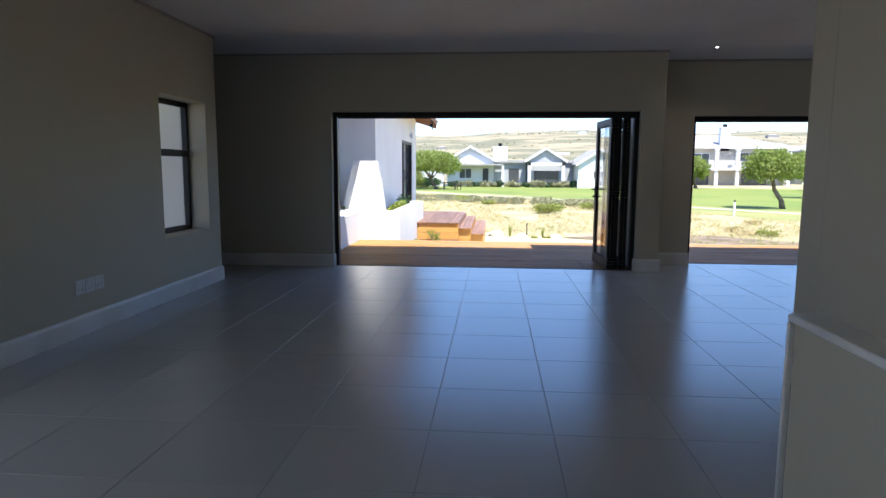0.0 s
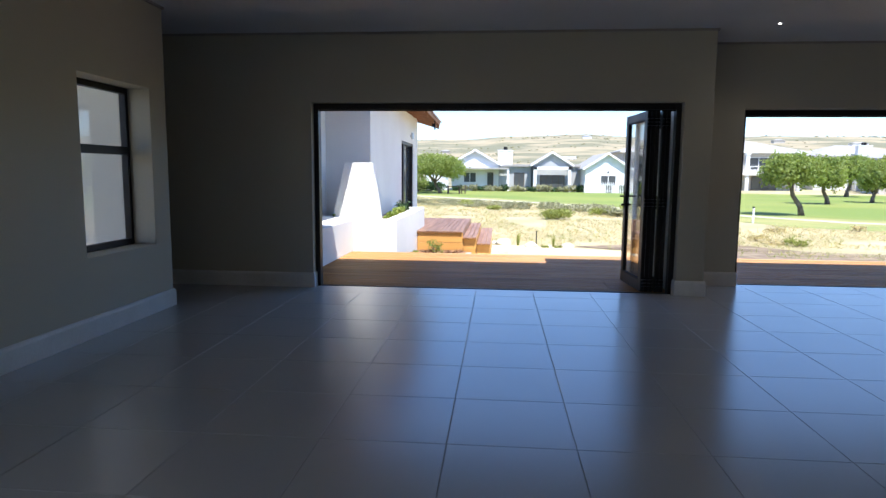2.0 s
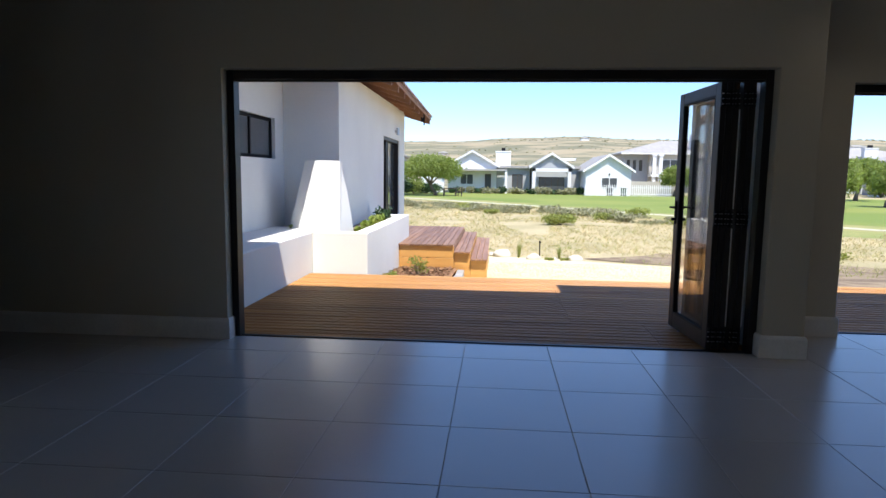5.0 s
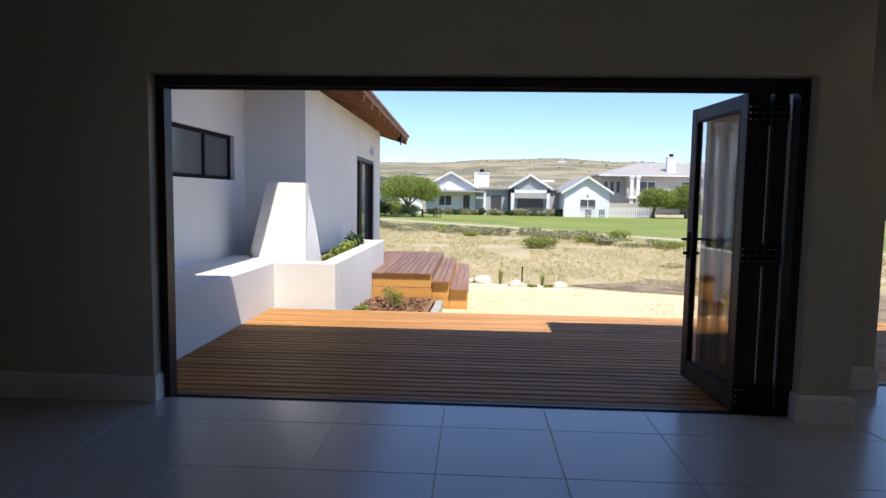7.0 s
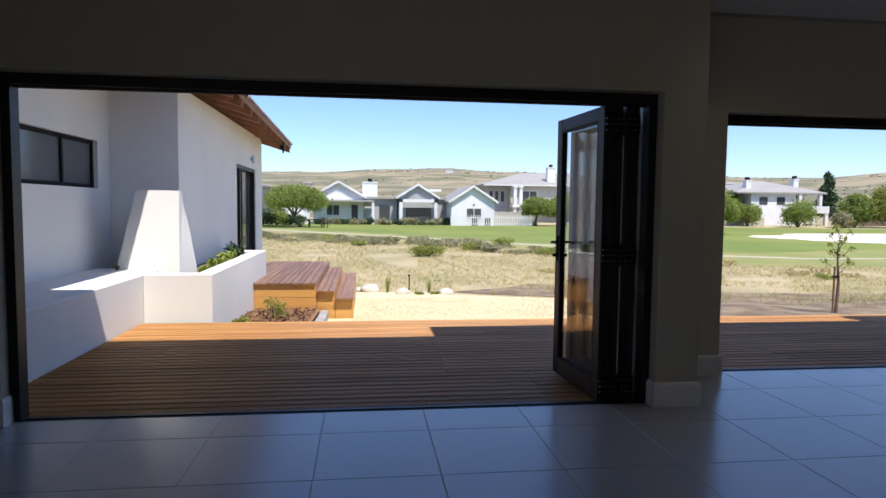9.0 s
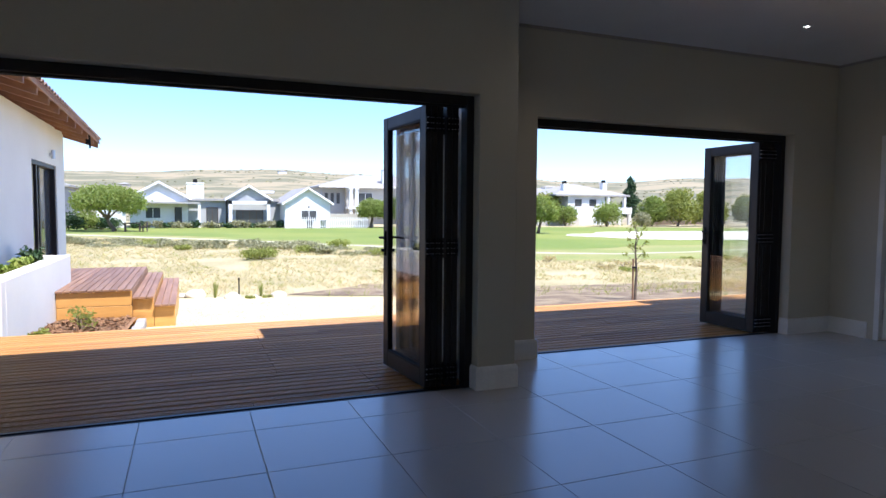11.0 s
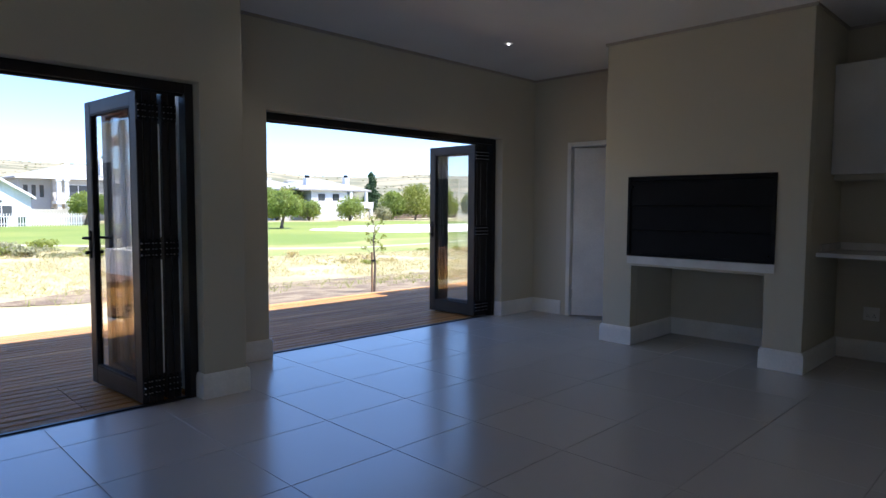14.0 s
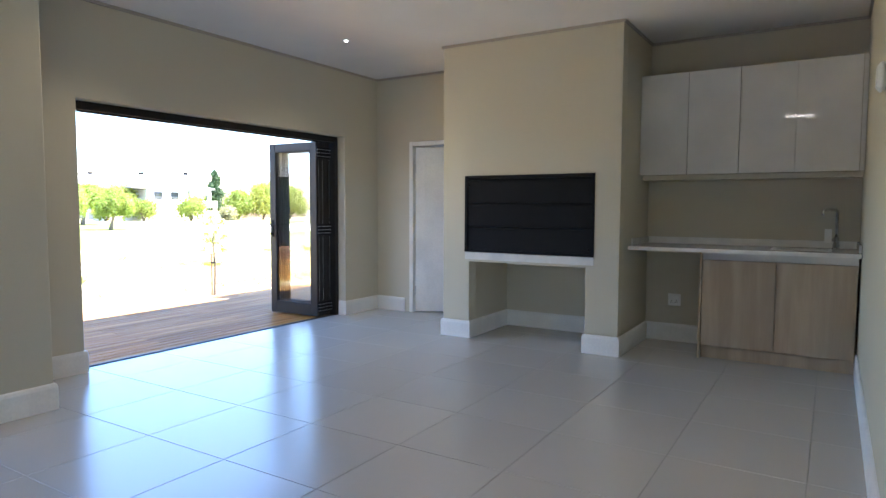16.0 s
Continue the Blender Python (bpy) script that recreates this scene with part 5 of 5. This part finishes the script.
# ---- far houses ----
def glazing(parent, x0, x1, y, z0, z1, bars=1, frame_mat=None):
    """A far window or door on a wall that faces the viewer at y."""
    f_mat = frame_mat or M_HOUSE
    w = part("window", boxes((x0, x1, y - 0.05, y - 0.01, z0, z0 + 0.07), (x0, x1, y - 0.05, y - 0.01, z1 - 0.07, z1), (x0, x0 + 0.07, y - 0.049, y - 0.011, z0 + 0.07, z1 - 0.07), (x1 - 0.07, x1, y - 0.049, y - 0.011, z0 + 0.07, z1 - 0.07)), f_mat, parent)
    cuts = [x0 + (x1 - x0) * k / (bars + 1) for k in range(bars + 2)]
    for c in cuts[1:-1]:
        part("glazing_bar", boxes((c - 0.035, c + 0.035, y - 0.048, y - 0.012, z0 + 0.07, z1 - 0.07)), f_mat, w)
    for a, b in zip(cuts, cuts[1:]):
        part("pane", boxes((a + (0.06 if a == cuts[0] else 0.005), b - (0.06 if b == cuts[-1] else 0.005), y - 0.03, y - 0.02, z0 + 0.06, z1 - 0.06)), M_WINDOWDARK, w)
    return w


def gable_wing(h, x0, x1, y, depth, eave, peak, wall_mat, g, porch=False):
    """A wing with its gable end to the viewer: wall, two roof slopes, white barge boards."""
    xm = (x0 + x1) / 2
    bm = bmesh.new()
    front = [bm.verts.new(p) for p in ((x0, y, g), (x1, y, g), (x1, y, eave), (xm, y, peak), (x0, y, eave))]
    back = [bm.verts.new((v.co.x, y + depth, v.co.z)) for v in front]
    bm.faces.new(front)
    bm.faces.new(back[::-1])
    for i in range(5):
        j = (i + 1) % 5
        bm.faces.new((front[j], front[i], back[i], back[j]))
    part("wall", bm, wall_mat, h)
    ov = 0.35
    s = (peak - eave) / (xm - x0)
    for sg in (-1, 1):
        bm = bmesh.new()
        xe = xm + sg * (xm - x0 + ov)
        ze = eave - s * ov
        q = [bm.verts.new(p) for p in ((xm, y - ov, peak + 0.04), (xe, y - ov, ze + 0.04), (xe, y + depth, ze + 0.04), (xm, y + depth, peak + 0.04), (xm, y - ov, peak + 0.17), (xe, y - ov, ze + 0.17), (xe, y + depth, ze + 0.17), (xm, y + depth, peak + 0.17))]
        for f in ((0, 1, 2, 3), (4, 7, 6, 5), (0, 4, 5, 1), (1, 5, 6, 2), (2, 6, 7, 3), (3, 7, 4, 0)):
            bm.faces.new([q[i] for i in f])
        bmesh.ops.recalc_face_normals(bm, faces=bm.faces)
        rf = part("roof", bm, M_ROOFGREY, h)
        bm = bmesh.new()
        q = [bm.verts.new(p) for p in ((xm, y - ov - 0.05, peak + 0.19), (xe, y - ov - 0.05, ze + 0.19), (xe, y - ov - 0.05, ze - 0.06), (xm, y - ov - 0.05, peak - 0.06))]
        q += [bm.verts.new((v.co.x, v.co.y + 0.045, v.co.z)) for v in q]
        for f in ((0, 1, 2, 3), (4, 7, 6, 5), (0, 4, 5, 1), (1, 5, 6, 2), (2, 6, 7, 3), (3, 7, 4, 0)):
            bm.faces.new([q[i] for i in f])
        bmesh.ops.recalc_face_normals(bm, faces=bm.faces)
        part("barge_board", bm, M_HOUSE, rf, "white barge board")


def hip_roof(h, x0, x1, y0, y1, z, top, ov=0.6, material=None):
    bm = bmesh.new()
    a = [bm.verts.new(p) for p in ((x0 - ov, y0 - ov, z), (x1 + ov, y0 - ov, z), (x1 + ov, y1 + ov, z), (x0 - ov, y1 + ov, z))]
    b = [bm.verts.new((v.co.x, v.co.y, z + 0.2)) for v in a]
    d = min(x1 - x0, y1 - y0) / 2
    ym = (y0 + y1) / 2
    r1, r2 = bm.verts.new((x0 + d, ym, top)), bm.verts.new((x1 - d, ym, top))
    for i in range(4):
        bm.faces.new((a[i], a[(i + 1) % 4], b[(i + 1) % 4], b[i]))
    bm.faces.new(a[::-1])
    bm.faces.new((b[0], b[1], r2, r1))
    bm.faces.new((b[1], b[2], r2))
    bm.faces.new((b[2], b[3], r1, r2))
    bm.faces.new((b[3], b[0], r1))
    return part("roof", bm, material or M_ROOFGREY, h)


def chimney(h, x, y, z0, z1, w=0.9):
    c = part("chimney", boxes((x - w / 2, x + w / 2, y - 0.4, y + 0.4, z0, z1), (x - w / 2 - 0.06, x + w / 2 + 0.06, y - 0.46, y + 0.46, z1, z1 + 0.12)), M_HOUSE, h)
    part("cowl", boxes((x - 0.22, x + 0.22, y - 0.22, y + 0.22, z1 + 0.12, z1 + 0.5)), M_DARKMETAL, c)


G = -0.72
h1 = thing("house", "white single-storey house with grey gabled roofs", "house")
gable_wing(h1, -5.3, 0.2, 67.5, 9, 2.35, 3.9, M_HOUSE, G)
part("porch_roof", boxes((-5.6, 1.4, 65.6, 67.46, 1.75, 1.95)), M_ROOFGREY, h1)
glazing(h1, -3.9, -2.4, 67.5, 0.2, 1.4)
glazing(h1, -1.1, -0.4, 67.5, -0.65, 1.4, 0, M_WOODDARK)
part("porch_post", boxes((1.15, 1.4, 65.65, 65.9, G, 1.75)), M_HOUSE, h1)
part("link_wall", boxes((0.2, 4.0, 67.9, 75, G, 2.1)), M_HOUSEGREY, h1)
part("link_roof", boxes((0.21, 4.0, 67.5, 75.1, 2.1, 2.35)), M_ROOFGREY, h1)
glazing(h1, 2.0, 3.2, 67.9, -0.65, 1.4, 1, M_WOODDARK)
chimney(h1, 0.95, 68.6, 1.5, 3.9, 1.7)
part("side_gate", boxes((-8.2, -5.6, 66.2, 66.3, G, 1.1)), M_HOUSE, h1)
h2 = thing("house", "grey and white house with two street gables", "house")
gable_wing(h2, 4.15, 8.35, 66.3, 9, 2.35, 3.65, M_HOUSEGREY, G)
part("porch_post", boxes((4.15, 4.5, 65.5, 65.85, G, 2.1)), M_HOUSE, h2)
part("porch_post", boxes((8.0, 8.35, 65.5, 65.85, G, 2.1)), M_HOUSE, h2)
part("porch_beam", boxes((4.15, 8.35, 65.5, 65.85, 1.75, 2.1)), M_HOUSE, h2)
glazing(h2, 4.9, 7.7, 66.3, -0.6, 1.15, 3, M_WOODDARK)
part("link_wall", boxes((8.36, 9.6, 67.5, 74, G, 2.1)), M_HOUSEGREY, h2)
part("link_roof", boxes((8.36, 9.6, 67.2, 74, 2.1, 2.4)), M_ROOFGREY, h2)
gable_wing(h2, 9.6, 14.3, 63.2, 11, 1.95, 3.45, M_HOUSE, G)
glazing(h2, 11.2, 12.9, 63.2, 0.0, 1.2, 1)
part("wall_lamp", boxes((11.95, 12.1, 63.12, 63.19, 1.42, 1.6)), M_DARKMETAL, h2)
part("rear_roof", boxes((8.3, 10.0, 75.5, 80, 3.2, 3.5)), M_HOUSE, h2)
for x in (12.0, 13.4):
    bn = thing("wheelie_bin", "dark wheeled refuse bin by the wall", "bin", (x, 62.4, G))
    part("bin_body", boxes((-0.28, 0.28, -0.3, 0.3, 0.05, 0.78), bevel=0.02), M_LEAFDARK if x > 13 else M_RUBBER, bn)
    part("lid", boxes((-0.31, 0.31, -0.33, 0.33, 0.785, 0.85), bevel=0.015), M_RUBBER, bn)
big = thing("house", "large cream two-storey house with a hipped grey roof", "house")
part("wall", boxes((20.0, 39.6, 80.0, 92, G, 4.25)), M_HOUSECREAM, big)
part("wall", boxes((16.9, 19.998, 81.0, 92, G, 4.25)), M_HOUSEGREY, big)
hip_roof(big, 16.9, 39.6, 80.0, 92, 4.25, 6.3)
part("gutter", boxes((16.2, 40.3, 79.26, 79.38, 4.22, 4.40)), M_HOUSE, big, "white eaves gutter")
for x in (17.3, 18.1, 18.9):
    glazing(big, x, x + 0.42, 81.0, 2.1, 3.5, 0, M_WOODDARK)
for x in (21.6, 27.0):
    glazing(big, x, x + 2.1, 80.0, 2.0, 3.6, 1)
    glazing(big, x, x + 2.1, 80.0, -0.6, 1.3, 1, M_WOODDARK)
glazing(big, 33.0, 37.8, 80.0, 1.9, 3.7, 3)
glazing(big, 33.4, 36.6, 80.0, -0.6, 1.2, 2, M_WOODDARK)
for x in (20.1, 20.9, 29.4, 32.1, 38.6):
    part("column", boxes((x, x + 0.42, 78.5, 78.9, G, 4.2), (x - 0.08, x + 0.50, 78.42, 78.98, 3.95, 4.2)), M_HOUSE, big)
part("balcony_slab", boxes((19.9, 39.2, 78.3, 79.98, 1.35, 1.65)), M_HOUSE, big)
rail = part("balcony_rail", boxes((32.6, 38.5, 78.5, 78.56, 2.42, 2.5), (32.6, 38.5, 78.5, 78.56, 2.02, 2.07)), M_HOUSE, big)
for k in range(7):
    part("baluster", boxes((32.6 + k * 0.97, 32.68 + k * 0.97, 78.51, 78.55, 1.65, 2.42)), M_HOUSE, rail)
chimney(big, 25.9, 81.2, 4.0, 6.75, 1.1)
chimney(big, 31.0, 80.4, 3.9, 6.95, 1.2)
vil = thing("house", "white two-storey villa with balcony and hipped roof", "house")
part("wall", boxes((48.9, 55.0, 70.5, 80, G, 3.38)), M_HOUSE, vil)
# the white villa's left side, its shade put into the grey colour
part("wall", boxes((46.6, 48.898, 72.6, 80, G, 3.37)), M_HOUSEGREY, vil)
hip_roof(vil, 47.2, 58.4, 70.6, 80.5, 3.38, 5.25)
for x0_ in (50.0, 52.4):
    glazing(vil, x0_, x0_ + 1.1, 70.5, 2.0, 2.95, 0, M_WOODDARK)
glazing(vil, 46.9, 47.5, 72.6, 1.7, 2.9, 0, M_WOODDARK)
glazing(vil, 47.9, 48.5, 72.6, 1.7, 2.9, 0, M_WOODDARK)
bm = bmesh.new()
q = [bm.verts.new(p) for p in ((43.6, 71.0, 1.0), (48.88, 71.0, 1.0), (48.88, 74.0, 1.9), (43.6, 74.0, 1.9), (43.6, 71.0, 1.14), (48.88, 71.0, 1.14), (48.88, 74.0, 2.04), (43.6, 74.0, 2.04))]
for fc in ((0, 1, 2, 3), (4, 7, 6, 5), (0, 4, 5, 1), (1, 5, 6, 2), (2, 6, 7, 3), (3, 7, 4, 0)):
    bm.faces.new([q[k] for k in fc])
bmesh.ops.recalc_face_normals(bm, faces=bm.faces)
part("lean_to_roof", bm, M_ROOFGREY, vil)
part("lean_to_wall", boxes((43.9, 48.6, 71.3, 73.8, G, 1.0)), M_HOUSE, vil)
part("balcony", boxes((55.01, 59.2, 69.8, 76, 0.95, 1.25), (55.01, 59.2, 69.8, 69.9, 1.25, 1.85), (59.1, 59.2, 69.9, 76, 1.25, 1.85)), M_HOUSE, vil)
for x in (55.2, 58.0):
    part("column", boxes((x, x + 0.4, 70.1, 70.5, 1.25, 3.38)), M_HOUSE, vil)
for x in (55.2, 57.0, 58.75):
    part("column", boxes((x, x + 0.4, 69.9, 70.3, G, 0.95)), M_HOUSE, vil)
part("porch_wall", boxes((55.0, 58.3, 73.5, 80, G, 3.37)), M_HOUSEGREY, vil)
glazing(vil, 55.6, 57.8, 73.5, 1.35, 3.2, 1, M_WOODDARK)
chimney(vil, 49.2, 72.0, 3.2, 5.0, 0.7)
chimney(vil, 57.6, 74.5, 4.0, 5.4, 0.7)
far = thing("house", "pale far two-storey house with a broad chimney", "house")
part("wall", boxes((43.4, 56.5, 84.5, 94, G, 3.9)), M_HOUSE, far)
hip_roof(far, 43.4, 56.5, 84.5, 94, 3.9, 5.7)
for x in (44.6, 46.6, 51.2, 53.6):
    glazing(far, x, x + 1.1, 84.5, 2.1, 3.4, 1, M_WOODDARK)
chimney(far, 49.2, 83.8, G, 5.35, 1.7)
lh = thing("house", "grey two-storey house behind the first tree", "house")
part("wall", boxes((-22.0, -11.5, 70.0, 80, G, 3.4)), M_HOUSEGREY, lh)
hip_roof(lh, -22.0, -11.5, 70, 80, 3.4, 5.0)
glazing(lh, -13.6, -12.2, 70.0, 1.0, 2.6, 1)
glazing(lh, -16.6, -15.0, 70.0, 1.0, 2.6, 1)
# garden fences and walls
fence = thing("garden_fence", "white picket fence round the far garden", "fence")
for k in range(44):
    part("picket", boxes((9.3 + k * 0.2, 9.36 + k * 0.2, 61.6, 61.64, G, 0.45)), M_HOUSE, fence)
part("fence_rail", boxes((9.3, 18.1, 61.65, 61.69, 0.15, 0.22), (9.3, 18.1, 61.65, 61.69, -0.5, -0.43)), M_HOUSE, fence)
setting("far_garden_wall", boxes((14.6, 20.0, 66.4, 66.6, G, 0.8), (43.0, 49.5, 68.6, 68.8, G, 0.35)), M_HOUSECREAM, "pale garden boundary wall", "wall")
board_fence = thing("board_fence", "weathered brown board fence behind the bunker", "fence")
for k in range(58):
    part("fence_board", boxes((59.6 + k * 0.26, 59.83 + k * 0.26, 67.6, 67.63, G, 0.42 + 0.05 * math.sin(k * 2.3))), M_BARK, board_fence)
part("fence_rail", boxes((59.6, 74.7, 67.64, 67.7, 0.1, 0.18), (59.6, 74.7, 67.64, 67.7, -0.45, -0.37)), M_BARK, board_fence)
# scattered houses and scrub on the hill
rg = random.Random(12)
for i in range(18):
    a = radians(rg.uniform(-12, 58))
    d = rg.choice((rg.uniform(300, 520), rg.uniform(500, 900)))
    x, y = d * math.sin(a), d * math.cos(a)
    z = ground_z(x, y)
    s = rg.uniform(0.45, 0.85) * (1 + d / 1200)
    hh = thing("house", "small pale house far off on the hill", "house", (x, y, z), group="hill houses")
    part("wall", boxes((-6 * s, 6 * s, -4, 4, -3, 2.6 * s)), rg.choice((M_HOUSE, M_HOUSECREAM, M_HOUSECREAM)), hh)
    hip_roof(hh, -6 * s, 6 * s, -4, 4, 2.6 * s, 2.6 * s + 1.6)
r = np.random.default_rng(77)
pts, fcs = [], []
for i in range(3200):
    a = radians(r.uniform(-14, 62))
    d = 120 * (1500 / 120) ** r.random()
    x, y = d * math.sin(a), d * math.cos(a)
    if noise.noise((x * 0.006, y * 0.006, 7)) + 0.5 * noise.noise((x * 0.03, y * 0.03, 2)) < 0.02 or d < 135:
        continue
    w = r.uniform(0.4, 1.2) * (0.6 + d / 650)
    h = w * r.uniform(0.45, 0.8)
    z = ground_z(x, y)
    k = len(pts)
    n = 6
    for j in range(n):
        q = w * r.uniform(0.7, 1.2)
        pts.append((x + q * math.cos(j * 2 * math.pi / n), y + q * math.sin(j * 2 * math.pi / n), z - 0.3))
    for j in range(n):
        q = w * r.uniform(0.5, 0.85)
        pts.append((x + q * math.cos(j * 2 * math.pi / n + 0.3), y + q * math.sin(j * 2 * math.pi / n + 0.3), z + h * r.uniform(0.5, 0.8)))
    pts.append((x, y, z + h))
    for j in range(n):
        m_ = (j + 1) % n
        fcs += [(k + j, k + m_, k + n + m_, k + n + j), (k + n + j, k + n + m_, k + 2 * n)]
me = bpy.data.meshes.new("hill_scrub")
me.from_pydata(pts, [], fcs)
M_SCRUB = mat("hill_bush", (0.145, 0.145, 0.075), 1.0, alt=(0.19, 0.175, 0.10), scale=0.02, fine=0.5, bump=0.0, island=0.3)
me.materials.append(M_SCRUB)
tagged(new("hill_scrub", me), "dark low scrub scattered over the hills", "scrub", kind="stuff")


# loose stones of the gravel bed
def loose_gravel(seed, count):
    rg = random.Random(seed)
    octa = [(1, 0, 0), (-1, 0, 0), (0, 1, 0), (0, -1, 0), (0, 0, 1), (0, 0, -1)]
    faces0 = [(0, 2, 4), (2, 1, 4), (1, 3, 4), (3, 0, 4), (2, 0, 5), (1, 2, 5), (3, 1, 5), (0, 3, 5)]
    verts, faces = [], []
    for _ in range(count):
        gy = 3.3 + 6.2 * rg.random() ** 1.5
        gx = rg.uniform(0.0, 3.75 + 0.1 * (gy - 3.3))
        r = rg.uniform(0.005, 0.013)
        a, b = rg.uniform(0, math.tau), rg.uniform(-0.5, 0.5)
        base = len(verts)
        for x, y, z in octa:
            k = r * rg.uniform(0.75, 1.25)
            x, z = x * math.cos(b) - z * math.sin(b), x * math.sin(b) + z * math.cos(b)
            x, y = x * math.cos(a) - y * math.sin(a), x * math.sin(a) + y * math.cos(a)
            verts.append((gx + x * k, gy + y * k, ground_z(gx, gy) + 0.012 + r * 0.3 + z * k * 0.7))
        faces += [tuple(base + i for i in f) for f in faces0]
    me = bpy.data.meshes.new("gravel_stones")
    me.from_pydata(verts, [], faces)
    me.materials.append(M_GRAVEL)
    tagged(new("gravel_stones", me), "loose cream gravel stones on the gravel bed", "gravel", kind="stuff")


loose_gravel(61, 16000)

# ---- tiles of the floor, one by one ----
for k, (x0, x1, y0, y1) in enumerate(TILES):
    if k < 300:
        key = (round(x1 - x0, 4), round(y1 - y0, 4))
        if key not in tile_cache:
            tile_cache[key] = tile_mesh(*key)
        o = new("tile", tile_cache[key])
        o.parent = floor
        o.location = (x0, y0, 0)
    else:
        box(far_tiles, x0, x1, y0, y1, -0.008, 0.0)
if TILES[300:]:
    tagged(part("far_tiles", far_tiles, M_TILE, floor), kind="stuff")
